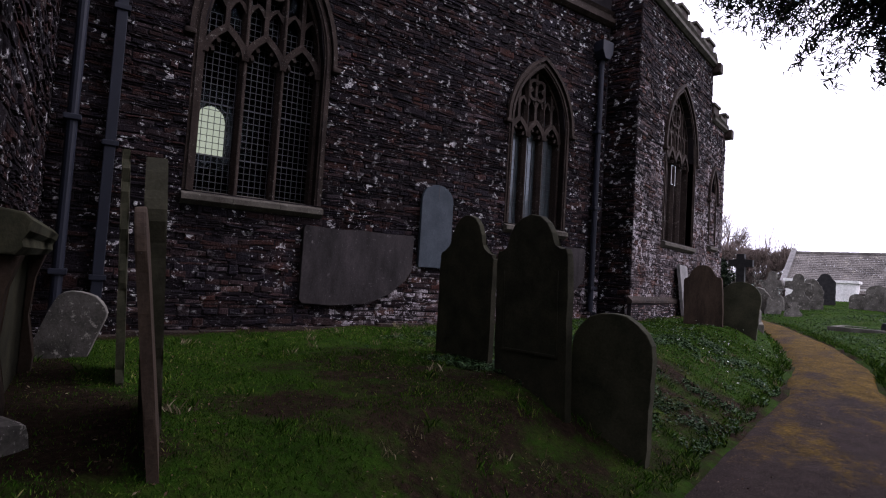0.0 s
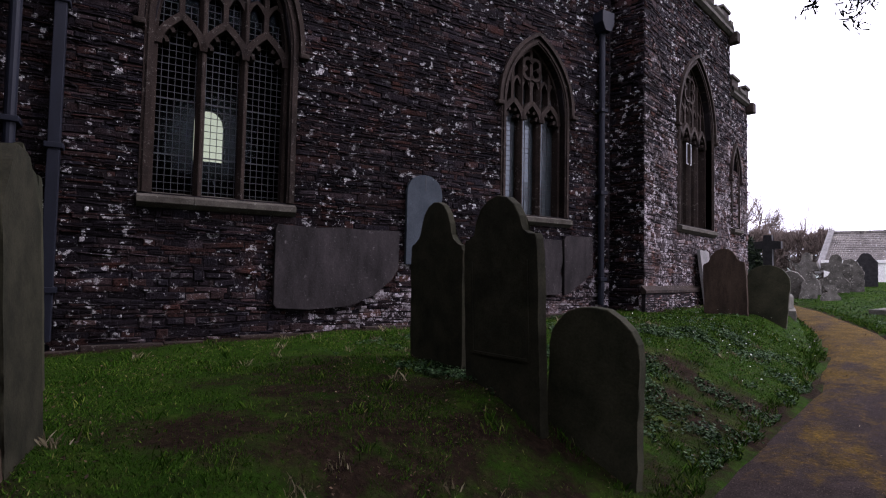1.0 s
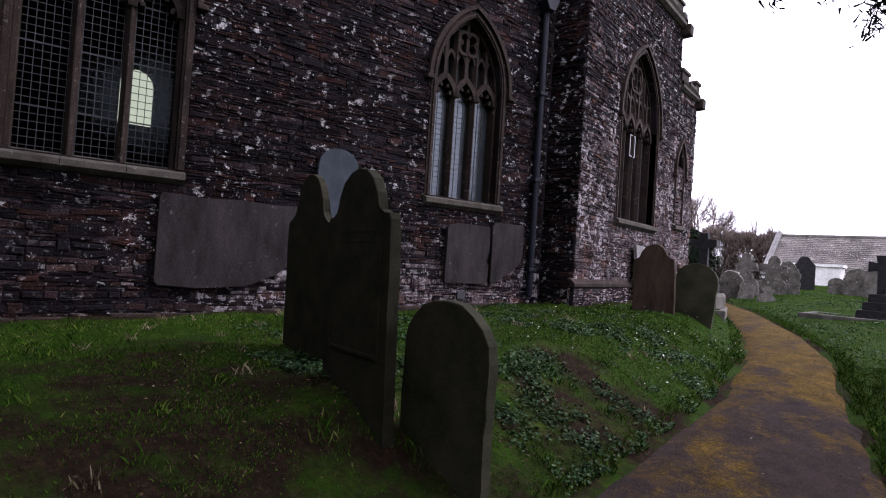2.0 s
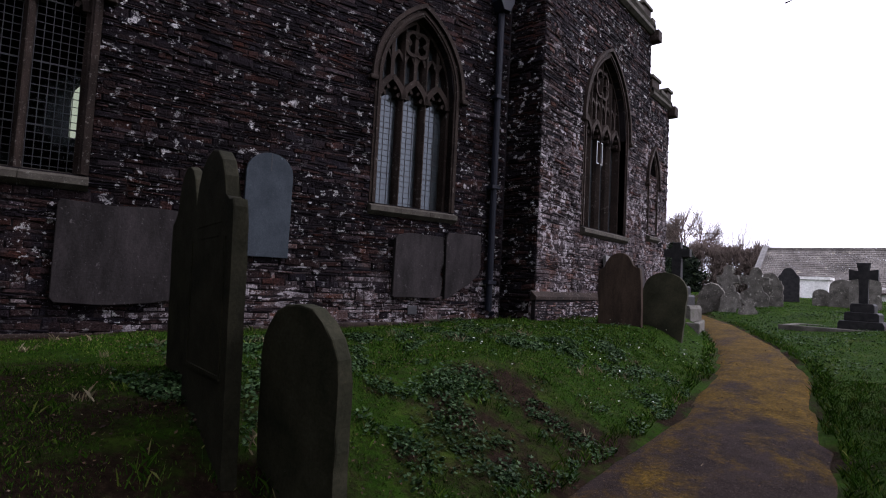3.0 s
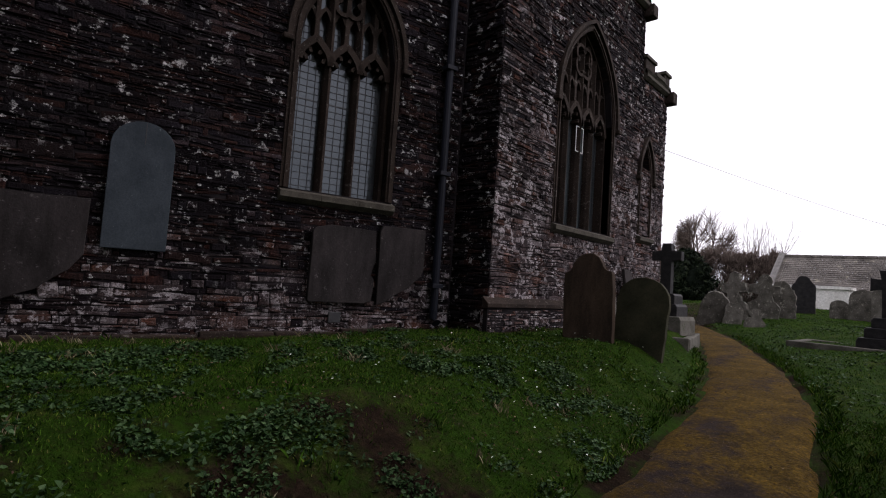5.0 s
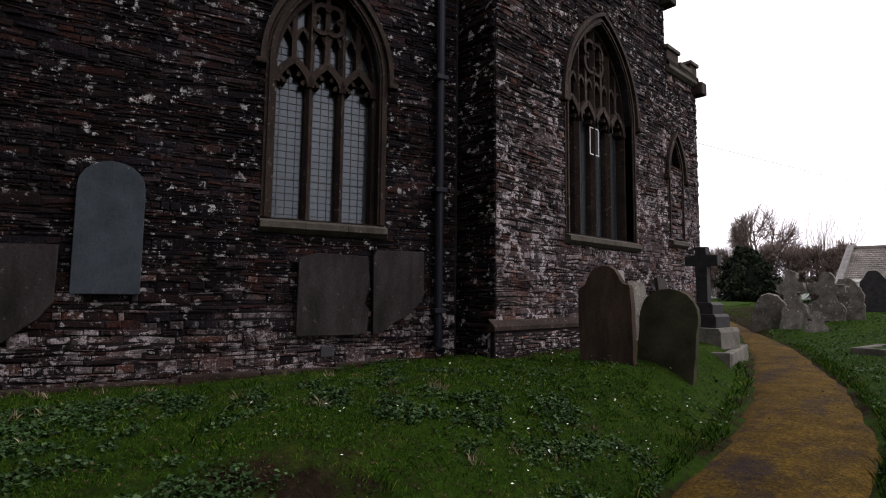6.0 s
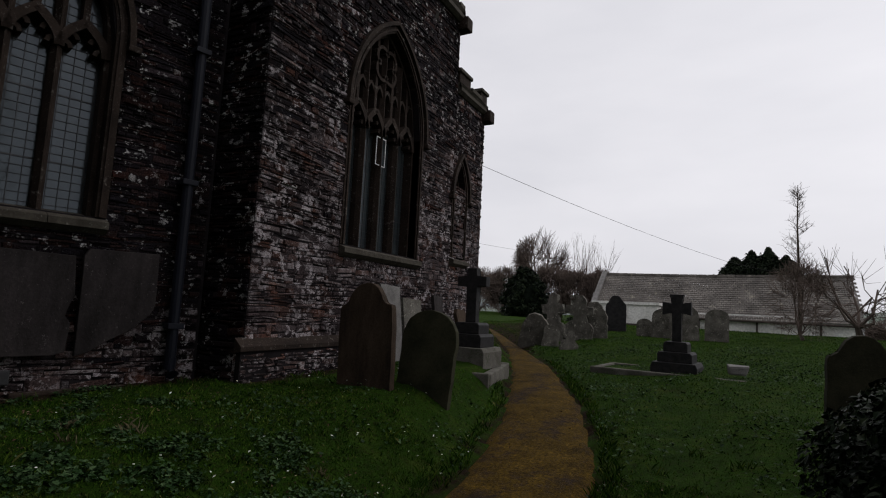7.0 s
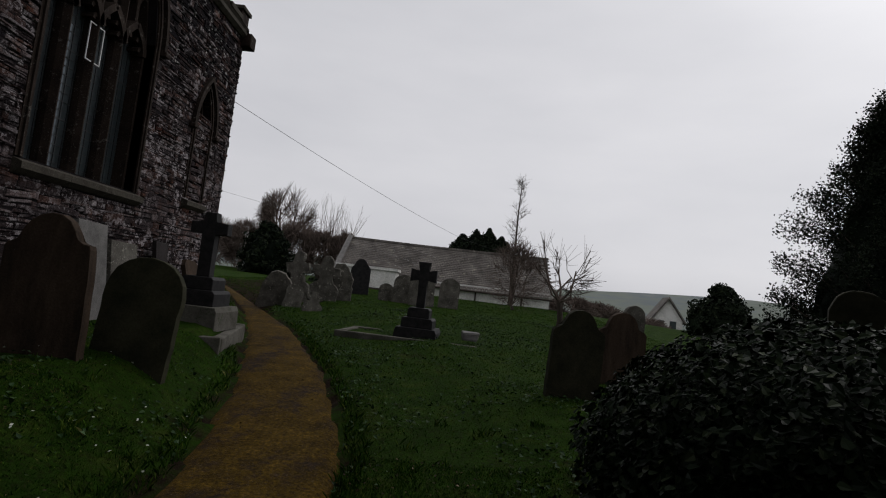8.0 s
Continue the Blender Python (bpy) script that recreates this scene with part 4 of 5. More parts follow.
def kerb_set(x0, x1, y0, y1, turn, fill, label, z):
    t = thing("grave_kerb", Matrix.Translation(((x0 + x1) / 2, (y0 + y1) / 2, z)) @ Matrix.Rotation(radians(turn), 4, "Z"), label, "grave kerb", "kerbed graves")
    w, d = (x1 - x0) / 2, (y1 - y0) / 2
    for lo, hi in (((-w, -d, -0.3), (w, -d + 0.12, 0.06)), ((-w, d - 0.12, -0.3), (w, d, 0.06)), ((-w, -d + 0.12, -0.3), (-w + 0.12, d - 0.12, 0.055)), ((w - 0.12, -d + 0.12, -0.3), (w, d - 0.12, 0.055))):
        part("kerb_stone", box(lo, hi, 0.02, 0.01), KERB, t)
    part("fill", box((-w + 0.12, -d + 0.12, -0.3), (w - 0.12, d - 0.12, 0.03)), fill, t)
    return t


kerb_set(-3.25, -2.28, 12.75, 14.7, 12, EARTH, "pale stone kerb round the granite cross", 0.85)
kerb_set(-1.25, 1.15, 15.45, 16.6, -8, GROUND, "pale mossy stone kerb round a grave on the lawn", 0.85)
t = thing("broken_vase", Matrix.Translation((0.95, 15.55, 0.98)), "small broken pale stone lying on the kerb", "stone")
part("stone", box((-0.14, -0.08, 0), (0.14, 0.09, 0.13), 0.03, 0.03), GRAVE_PALE, t)

# lawn stones further off
def ragged_cross(w, h):
    """A worn cross-headed stone, wide in its foot."""
    return [(-w * 0.42, 0), (-w * 0.40, h * 0.34), (-w * 0.22, h * 0.42), (-w * 0.16, h * 0.56), (-w * 0.40, h * 0.58), (-w * 0.42, h * 0.76), (-w * 0.16, h * 0.78), (-w * 0.15, h * 0.97), (0, h), (w * 0.16, h * 0.96), (w * 0.15, h * 0.79), (w * 0.40, h * 0.77), (w * 0.41, h * 0.60), (w * 0.17, h * 0.57), (w * 0.24, h * 0.42), (w * 0.43, h * 0.33), (w * 0.42, 0)]


OLD = "old lichened headstones on the lawn"
headstone(stand(-3.62, 19.4, 10, 8, 12), round_top(0.62, 0.82, 0.30), 0.18, GRAVE_GREY, "lichen-crusted round headstone leaning on the lawn", OLD, chip=0.035)
headstone(stand(-3.22, 20.1, -8, -4, -3), ragged_cross(0.74, 1.28), 0.17, GRAVE_GREY, "tall lichen-crusted cross-headed stone on the lawn", OLD, chip=0.03)
headstone(stand(-2.62, 20.3, 6, 3, 4), ragged_cross(0.86, 1.16), 0.17, GRAVE_GREY, "broad lichened stone with a worn cross head", OLD, chip=0.03)
headstone(stand(-2.24, 20.7, 4, 2, -3), ogee_head(0.60, 0.98), 0.16, GRAVE_GREY, "pale lichened headstone behind worn crosses", OLD, chip=0.03)
headstone(stand(-3.08, 19.2, 20, -8, 8), round_top(0.40, 0.52, 0.16), 0.2, GRAVE_GREY, "low broken lichened stone on the lawn", OLD, chip=0.035)
headstone(stand(-2.45, 18.6, 24, -10, 10), ragged_cross(0.46, 0.44), 0.2, GRAVE_GREY, "small broken lichened cross lying on the lawn", OLD, chip=0.03)
headstone(stand(-2.25, 23.8, 5, 2, 0), ogee_head(0.62, 1.12), 0.12, GRANITE, "dark polished headstone with shaped top", "headstones near the barn")
headstone(stand(-1.25, 22.6, 5, 0, 0), round_top(0.42, 0.5, 0.15), 0.1, GRAVE_GREY, "small grey headstone near the barn", "headstones near the barn")
headstone(stand(-0.72, 22.3, 5, 0, 2), round_top(0.62, 0.82, 0.22), 0.1, GRAVE_GREY, "grey round-topped headstone near the barn", "headstones near the barn")
headstone(stand(-0.15, 21.9, 5, 0, -1), round_top(0.72, 0.95, 0.26), 0.1, GRAVE_GREY, "broad grey round-topped headstone near the barn", "headstones near the barn")
headstone(stand(0.62, 22.2, 5, 0, 1), round_top(0.58, 0.86, 0.22), 0.1, GRAVE_GREY, "grey headstone behind the granite cross", "headstones near the barn")
# stones about the ivy
headstone(stand(1.90, 12.5, 6, 2, 2), shouldered(0.58, 0.95), 0.09, GRAVE_DARK, "dark headstone with shaped shoulders beside the ivy", "headstones about the ivy", lines=2)
headstone(stand(2.78, 13.6, 6, -1, 0), shouldered(0.64, 0.92), 0.09, GRAVE_BROWN, "brown headstone with a carved round head behind the ivy", "headstones about the ivy")
headstone(stand(2.66, 9.65, -32, 3, 3), round_top(0.27, 1.40, 0.13), 0.10, GRAVE_GREEN, "tall round-topped mossy headstone rising behind the ivy", "headstones about the ivy")
headstone(stand(3.6, 15.5, 4, 0, 0), round_top(0.35, 0.95, 0.17), 0.1, GRAVE_GREY, "narrow grey headstone beyond the ivy", "headstones about the ivy")
headstone(stand(4.3, 13.0, 4, 0, 0), shouldered(0.6, 0.95), 0.1, GRAVE_GREEN, "green headstone beyond the ivy", "headstones about the ivy")

# ---------------------------------------------------------------- ivy, shrubs and trees


def leaves_mesh(name, centres, normals, sizes, material, shape="ivy", seed=1):
    """Many small leaves, each a bent blade of four or six corners, in one mesh."""
    rng = np.random.default_rng(seed)
    n = len(centres)
    c, nn = np.asarray(centres, float), np.asarray(normals, float)
    nn = nn + rng.normal(0, 0.45, nn.shape)
    nn /= np.linalg.norm(nn, axis=1)[:, None]
    r = rng.normal(0, 1, nn.shape)
    a = np.cross(nn, r)
    a /= np.linalg.norm(a, axis=1)[:, None]
    b = np.cross(nn, a)
    s = np.asarray(sizes)[:, None]
    if shape == "ivy":
        pts = [(-0.5, 0.0, 0.0), (-0.30, 0.42, 0.10), (0.1, 0.30, 0.06), (0.6, 0.0, -0.06), (0.1, -0.30, 0.06), (-0.30, -0.42, 0.10)]
        faces = [(0, 3, 2, 1), (0, 5, 4, 3)]
    elif shape == "needle":
        pts = [(-0.6, 0.06, 0), (-0.6, -0.06, 0), (0.6, -0.16, 0.05), (0.75, 0.0, 0.0), (0.6, 0.16, 0.05)]
        faces = [(0, 1, 2, 3), (0, 3, 4)]
    else:
        pts = [(-0.5, 0.0, 0.0), (0.0, 0.3, 0.06), (0.5, 0.0, 0.0), (0.0, -0.3, 0.06)]
        faces = [(0, 2, 1), (0, 3, 2)]
    k = len(pts)
    v = np.concatenate([(c + s * (p * a + q * b + h * nn))[:, None, :] for p, q, h in pts], axis=1).reshape(-1, 3)
    f = [tuple(int(i * k + j) for j in face) for i in range(n) for face in faces]
    return mesh_of(name, v.tolist(), f, material)


def ivy_mound(x, y, rx, ry, height, count, seed):
    """An old tomb quite grown over by ivy."""
    rng = np.random.default_rng(seed)
    z0 = land(x, y, False) - 0.1
    t = thing("ivy_clump", Matrix.Translation((x, y, z0)), "dense dark glossy ivy mound grown over an old tomb", "bush")

    def surface(p, q):
        """p round, q up."""
        bump = 1 + 0.16 * noise.noise((math.cos(p) * 2.2, math.sin(p) * 2.2, q * 2 + seed)) + 0.08 * noise.noise((math.cos(p) * 6, math.sin(p) * 6, q * 5))
        r = (1 - q ** 3.2) ** 0.5
        return Vector((math.cos(p) * rx * r * bump, math.sin(p) * ry * r * bump, height * q * (0.94 + 0.12 * bump * 0.5)))
    bm = bmesh.new()
    rings = [[bm.verts.new(surface(2 * math.pi * i / 28, j / 10 * 0.98) * 0.90) for i in range(28)] for j in range(11)]
    for r0, r1 in zip(rings, rings[1:]):
        for i in range(28):
            bm.faces.new((r0[i], r0[(i + 1) % 28], r1[(i + 1) % 28], r1[i]))
    bm.faces.new(rings[-1])
    part("tangle", bm, YEW_LEAF, t)
    cs, ns, ss = [], [], []
    for _ in range(count):
        p, q = rng.uniform(0, 2 * math.pi), rng.uniform(0, 1) ** 0.8 * 0.985
        s = surface(p, q) * rng.uniform(0.90, 1.05)
        nrm = Vector((s.x / rx ** 2, s.y / ry ** 2, s.z / height ** 2 * 0.8 + 0.25)).normalized()
        cs.append(s), ns.append(nrm), ss.append(rng.uniform(0.020, 0.044))
    ob = new("leaves", leaves_mesh("leaves", cs, ns, ss, IVY_LEAF, "ivy", seed))
    ob.parent = t
    ob["kind"] = "stuff"
    return t


ivy_mound(2.28, 8.85, 1.20, 1.25, 1.30, 56000, 3)
ivy_mound(3.8, 9.3, 1.3, 1.1, 0.85, 16000, 4)


def branch_mesh(bm, start, way, length, radius, depth, rng, tips, spread=0.6, up=0.25, split=3):
    """A limb that forks again and again."""
    pts, d, p = [Vector(start)], Vector(way).normalized(), Vector(start)
    steps = 4 if depth > 1 else 3
    for _ in range(steps):
        d = (d + Vector((rng.gauss(0, 0.14), rng.gauss(0, 0.14), rng.gauss(0, 0.10) + up * 0.12))).normalized()
        p = p + d * (length / steps)
        pts.append(p.copy())
    tube(bm, pts, [radius * (1 - 0.55 * i / steps) for i in range(steps + 1)], 6 if depth > 2 else (4 if depth > 1 else 3))
    if depth == 0:
        tips.append((pts[-1], d))
        return
    for k in range(split):
        at = pts[rng.choice(range(2, len(pts)))] if k else pts[-1]
        turn = Vector((rng.gauss(0, spread), rng.gauss(0, spread), rng.gauss(0, spread * 0.5) + up))
        branch_mesh(bm, at, (d + turn), length * rng.uniform(0.55, 0.8), max(radius * 0.5, 0.0065), depth - 1, rng, tips, spread, up, split)


def bare_tree(x, y, z, trunk, height, label, seed, depth=4, spread=0.6, up=0.3, split=3, stems=1, radius=0.12, name="bare_tree", reach=0.45):
    rng = random.Random(seed)
    t = thing(name, Matrix.Translation((x, y, z)), label, "tree", "bare winter trees")
    bm, crown, tips = bmesh.new(), bmesh.new(), []
    for k in range(stems):
        lean = Vector((rng.gauss(0, 0.12 * (stems > 1) + 0.04), rng.gauss(0, 0.1), 1))
        top = lean.normalized() * trunk
        tube(bm, [(0, 0, -0.3), top * 0.5 + Vector((rng.gauss(0, 0.03), 0, 0)), top], [radius * 1.3, radius, radius * 0.8], 8)
        for _ in range(split):
            branch_mesh(crown, top * rng.uniform(0.75, 1.0), Vector((rng.gauss(0, spread), rng.gauss(0, spread), 0.8)), (height - trunk) * reach * rng.uniform(0.85, 1.2), radius * 0.6, depth - 1, rng, tips, spread, up, split)
    part("trunk", bm, BARK, t)
    part("crown", crown, TWIG, t)
    return t


def evergreen(x, y, z, height, r, label, seed, count, material=YEW_LEAF, cone=0.0, leaf=(0.10, 0.22), clumps=60, name="evergreen_tree"):
    """A dark tree of many leafy clumps, with an uneven outline."""
    rng = np.random.default_rng(seed)
    t = thing(name, Matrix.Translation((x, y, z)), label, "tree")
    bm = bmesh.new()
    tube(bm, [(0, 0, -0.3), (0.03, 0.02, height * 0.45), (0, 0, height * 0.92)], [r * 0.11, r * 0.07, 0.015], 8)
    part("trunk", bm, BARK, t)
    if not cone:
        bm = bmesh.new()
        bmesh.ops.create_icosphere(bm, subdivisions=3, radius=1.0)
        for v in bm.verts:
            f = 0.80 + 0.22 * noise.noise(v.co * 2.1 + Vector((seed, 0, 0)))
            v.co = Vector((v.co.x * r * f, v.co.y * r * f, height * 0.49 + v.co.z * height * 0.47 * f))
        part("inner_foliage", bm, YEW_LEAF, t)
    cs, ns, ss = [], [], []
    per = count // clumps
    for k in range(clumps):
        q = rng.uniform(0.06, 1.0)
        prof = min(1.0, ((1 - q) / 0.60)) ** 0.95 if cone else max(0.05, (1 - abs(2 * q - 0.85) ** 2.6)) ** 0.5
        a = rng.uniform(0, 2 * math.pi)
        rr = r * prof * rng.uniform(0.25 if cone else 0.45, 1.0)
        c = np.array([math.cos(a) * rr, math.sin(a) * rr, q * height])
        size = r * rng.uniform(0.16, 0.32) * (0.30 + 0.9 * (1 - q) if cone else 1)
        d = rng.normal(0, 1, (per, 3))
        d /= np.linalg.norm(d, axis=1)[:, None]
        rad = rng.uniform(0.3, 1.0, (per, 1)) ** 0.5
        pts = c + d * rad * size * np.array([1, 1, 1.9 if cone else 0.9])
        keep = pts[:, 2] > 0.02
        cs.append(pts[keep]), ns.append(d[keep]), ss.append(rng.uniform(*leaf, keep.sum()))
    ob = new("crown", leaves_mesh("crown", np.concatenate(cs), np.concatenate(ns), np.concatenate(ss), material, "leaf", seed))
    ob.parent = t
    ob["kind"] = "stuff"
    return t


def dome_tree(x, y, z, fork, centre, radii, label, seed, limbs=12, boughs=8, twigs=10, radius=0.2, fine=0.012, name="bare_tree", group="bare winter trees"):
    """A bare crown whose twigs end on an uneven dome: trunk, limbs, boughs, twigs."""
    rng = random.Random(seed)
    t = thing(name, Matrix.Translation((x, y, z)), label, "tree", group)
    bm, crown = bmesh.new(), bmesh.new()
    tube(bm, [(0, 0, -0.4), (0.05, 0, fork * 0.5), (0, 0.03, fork)], [radius * 1.4, radius, radius * 0.8], 8)
    part("trunk", bm, BARK, t)

    def reach_for(f, about=None, loose=1.0):
        d = Vector((rng.gauss(0, 1), rng.gauss(0, 1), rng.gauss(0.25, 0.9))).normalized()
        if about:
            d = (about + d * loose).normalized()
        f *= 1 + 0.22 * noise.noise(d * 2.3 + Vector((seed, 0, 0)))
        return d, Vector((d.x * radii[0] * f, d.y * radii[1] * f, centre + d.z * radii[2] * f))
    foot = Vector((0, 0, fork))
    for _ in range(limbs):
        d0, p0 = reach_for(0.5)
        mid = foot.lerp(p0, 0.5) + Vector((rng.gauss(0, 0.1), rng.gauss(0, 0.1), -0.1))
        tube(crown, [foot, mid, p0], [radius * 0.5, radius * 0.35, radius * 0.22], 5)
        for _ in range(boughs):
            d1, p1 = reach_for(rng.uniform(0.7, 0.85), d0, 0.7)
            q = mid.lerp(p0, rng.uniform(0.3, 1.0))
            tube(crown, [q, q.lerp(p1, 0.5) + Vector((rng.gauss(0, 0.06), rng.gauss(0, 0.06), rng.gauss(0, 0.06))), p1], [radius * 0.16, radius * 0.11, 0.012], 4)
            for _ in range(twigs):
                d2, p2 = reach_for(rng.uniform(0.88, 1.04), d1, 0.42)
                tube(crown, [q.lerp(p1, rng.uniform(0.35, 1.0)), p2], [fine, fine * 0.5], 3)
    part("crown", crown, TWIG, t)
    return t


bare_tree(-8.2, 46, 0.6, 1.0, 7.0, "upright pale bare saplings beyond the lawn", 8, depth=4, spread=0.2, up=0.6, split=3, stems=5, radius=0.07, reach=0.36)
def spire_tree(x, y, z, height, spread, label, seed, limbs=70):
    """A slender bare tree: one straight leader with many fine rising side branches."""
    rng = random.Random(seed)
    t = thing("bare_tree", Matrix.Translation((x, y, z)), label, "tree", "bare winter trees")
    bm, crown = bmesh.new(), bmesh.new()
    tube(bm, [(0, 0, -0.3), (0.04, 0, height * 0.4), (0.02, 0.02, height * 0.75), (0.06, 0, height)], [0.075, 0.05, 0.028, 0.008], 7)
    part("trunk", bm, BARK, t)
    for _ in range(limbs):
        q = rng.uniform(0.30, 0.97)
        a = rng.uniform(0, 2 * math.pi)
        wide = spread * (0.25 + 0.75 * min(1.0, (1 - q) / 0.45)) * min(1.0, (q - 0.22) / 0.2) * rng.uniform(0.6, 1.1)
        foot = Vector((0.04, 0, q * height))
        tip = foot + Vector((math.cos(a) * wide, math.sin(a) * wide, wide * rng.uniform(0.5, 1.1)))
        mid = foot.lerp(tip, 0.5) + Vector((0, 0, -0.05 * wide))
        tube(crown, [foot, mid, tip], [0.011, 0.008, 0.003], 3)
        for _ in range(7):
            f = rng.uniform(0.25, 0.95)
            p = foot.lerp(mid, f * 2) if f < 0.5 else mid.lerp(tip, f * 2 - 1)
            tube(crown, [p, p + Vector((rng.gauss(0, 0.13), rng.gauss(0, 0.13), rng.uniform(0.0, 0.30)))], [0.005, 0.0025], 3)
    part("crown", crown, TWIG, t)
    return t


spire_tree(3.1, 28, 0.7, 6.0, 0.55, "tall slender bare tree with a straight leader beside the barn", 11)
dome_tree(2.95, 18.2, land(2.95, 18.2, False), 0.75, 1.55, (0.85, 0.8, 0.95), "small twisted bare tree on the lawn", 14, 6, 6, 6, 0.065, 0.005)
dome_tree(2.75, 24.5, land(2.75, 24.5, False), 0.15, 1.15, (1.05, 0.9, 1.25), "low bare bush before the barn", 15, 10, 8, 9, 0.05, 0.007, "bare_bush")


dome_tree(-11.2, 45, 0.6, 2.2, 4.9, (2.35, 2.0, 2.5), "broad bare grey-brown tree beyond the lawn", 5, 14, 10, 14, 0.20, 0.015)
for k, (bx, by, bh, bw) in enumerate(((-9.6, 42, 3.9, 1.5), (-8.0, 42.5, 3.7, 1.5), (-6.6, 43, 3.8, 1.4), (-14.5, 46, 3.5, 1.9), (-17.5, 48, 3.8, 2.2), (9.5, 44, 2.2, 1.8), (12.5, 48, 2.4, 2.0), (16, 55, 2.6, 2.2), (20, 56, 2.2, 2.0), (29, 62, 3.0, 2.4), (33, 66, 4.6, 2.6))):
    dome_tree(bx, by, land(bx, by, False) - 0.1, 0.3, bh * 0.48, (bw, bw, bh * 0.54), "brown bare hedge bush beyond the churchyard", 30 + k, 12, 10, 12, 0.06, 0.024, "hedge_bush", "bare hedge beyond the churchyard")
evergreen(-10.75, 40, 0.9, 3.6, 1.5, "dark rounded evergreen beyond the lawn", 21, 16000, leaf=(0.14, 0.28), clumps=200)
evergreen(10.3, 25.5, 0.0, 2.9, 1.15, "dark rounded evergreen on the slope", 22, 12000, leaf=(0.09, 0.18), clumps=180)
def spray_yew(x, y, z, height, r, label, seed, boughs=330):
    """A dark upright yew whose boughs reach out and up in ragged sprays."""
    rng = np.random.default_rng(seed)
    t = thing("evergreen_tree", Matrix.Translation((x, y, z)), label, "tree")
    bm, limbs = bmesh.new(), bmesh.new()
    tube(bm, [(0, 0, -0.3), (0.03, 0.02, height * 0.45), (0, 0, height * 0.95)], [0.17, 0.11, 0.015], 8)
    part("trunk", bm, BARK, t)
    cs, ns, ss = [], [], []
    for _ in range(boughs):
        q, a = rng.uniform(0.02, 0.93), rng.uniform(0, 2 * math.pi)
        prof = min(1.0, (1 - q) / 0.62) ** 0.85
        wide = r * prof * rng.choice((0.55, 0.8, 1.0, 1.0, 1.18)) * rng.uniform(0.85, 1.1)
        foot = np.array([0, 0, q * height])
        tip = foot + np.array([math.cos(a) * wide, math.sin(a) * wide, rng.uniform(0.25, 0.75) * (0.35 + wide * 0.5)])
        tube(limbs, [tuple(foot), tuple(foot * 0.45 + tip * 0.55 - np.array([0, 0, 0.05])), tuple(tip)], [0.02, 0.012, 0.004], 3)
        n = 460
        f = rng.uniform(0.12, 1.04, n) ** 0.7
        c = foot + (tip - foot) * f[:, None] - np.array([0, 0, 0.10]) * np.sin(f * math.pi)[:, None]
        c += rng.normal(0, 1, (n, 3)) * (0.15 * (1.12 - f) + 0.035)[:, None] * np.array([1, 1, 1.25])
        keep = c[:, 2] > 0.03
        cs.append(c[keep]), ns.append(rng.normal(0, 1, (int(keep.sum()), 3))), ss.append(rng.uniform(0.026, 0.054, int(keep.sum())))
    part("branchwork", limbs, BARK, t)
    inner = bmesh.new()
    rings = []
    for j in range(12):
        q = 0.04 + 0.86 * j / 11
        rad = r * 0.66 * min(1.0, (1 - q) / 0.62) ** 0.85
        rings.append([inner.verts.new((math.cos(k * math.pi / 8) * rad * rng.uniform(0.7, 1.1), math.sin(k * math.pi / 8) * rad * rng.uniform(0.7, 1.1), q * height)) for k in range(16)])
    for r0, r1 in zip(rings, rings[1:]):
        for k in range(16):
            inner.faces.new((r0[k], r0[(k + 1) % 16], r1[(k + 1) % 16], r1[k]))
    inner.faces.new(rings[-1])
    part("inner_foliage", inner, YEW_LEAF, t)
    ob = new("crown", leaves_mesh("crown", np.concatenate(cs), np.concatenate(ns), np.concatenate(ss), YEW_LEAF, "leaf", seed))
    ob.parent, ob["kind"] = t, "stuff"
    return t


spray_yew(6.55, 14.0, 0.45, 4.85, 1.33, "tall dark yew standing among the graves", 23)
for k, (bx, bh) in enumerate(((1.3, 5.2), (2.4, 5.6), (3.5, 5.8), (4.6, 5.2))):
    evergreen(bx + 0.4, 52, 0.9, bh + 0.35, 2.9, "dark conifer behind the barn roof", 40 + k, 24000, leaf=(0.14, 0.26), clumps=260, cone=1.0)
t = evergreen(-6.9, 36.5, 0.9, 0.55, 0.9, "low clipped evergreen bush on the lawn", 26, 900, leaf=(0.08, 0.16), clumps=20)

# the yew whose boughs hang over the path
yew = thing("yew_tree", Matrix.Translation((4.6, 5.2, land(4.6, 5.2, False))), "old dark yew with boughs hanging over the path", "tree")
rng = random.Random(77)
bm = bmesh.new()
tube(bm, [(0, 0, -0.3), (0.05, 0.0, 1.4), (-0.1, 0.1, 3.0), (0, 0, 5.5)], [0.42, 0.33, 0.26, 0.08], 10)
bough = [Vector((-0.1, 0.1, 3.0)), Vector((-1.6, 0.3, 4.0)), Vector((-3.0, 0.7, 4.55)), Vector((-4.3, 0.9, 4.75))]
tube(bm, bough, [0.16, 0.11, 0.07, 0.03], 8)
part("trunk", bm, BARK, yew)
twigs, cs, ns, ss = bmesh.new(), [], [], []
nrng = np.random.default_rng(6)
ends = []
for k in range(46):
    f = rng.uniform(0.45, 1.0) ** 0.8 * 3
    i = min(2, int(f))
    p = bough[i].lerp(bough[i + 1], f - i)
    e = p + Vector((rng.uniform(-1.3, 0.55), rng.uniform(-0.5, 0.6), rng.uniform(-0.75, 0.55)))
    ends.append((p, e))
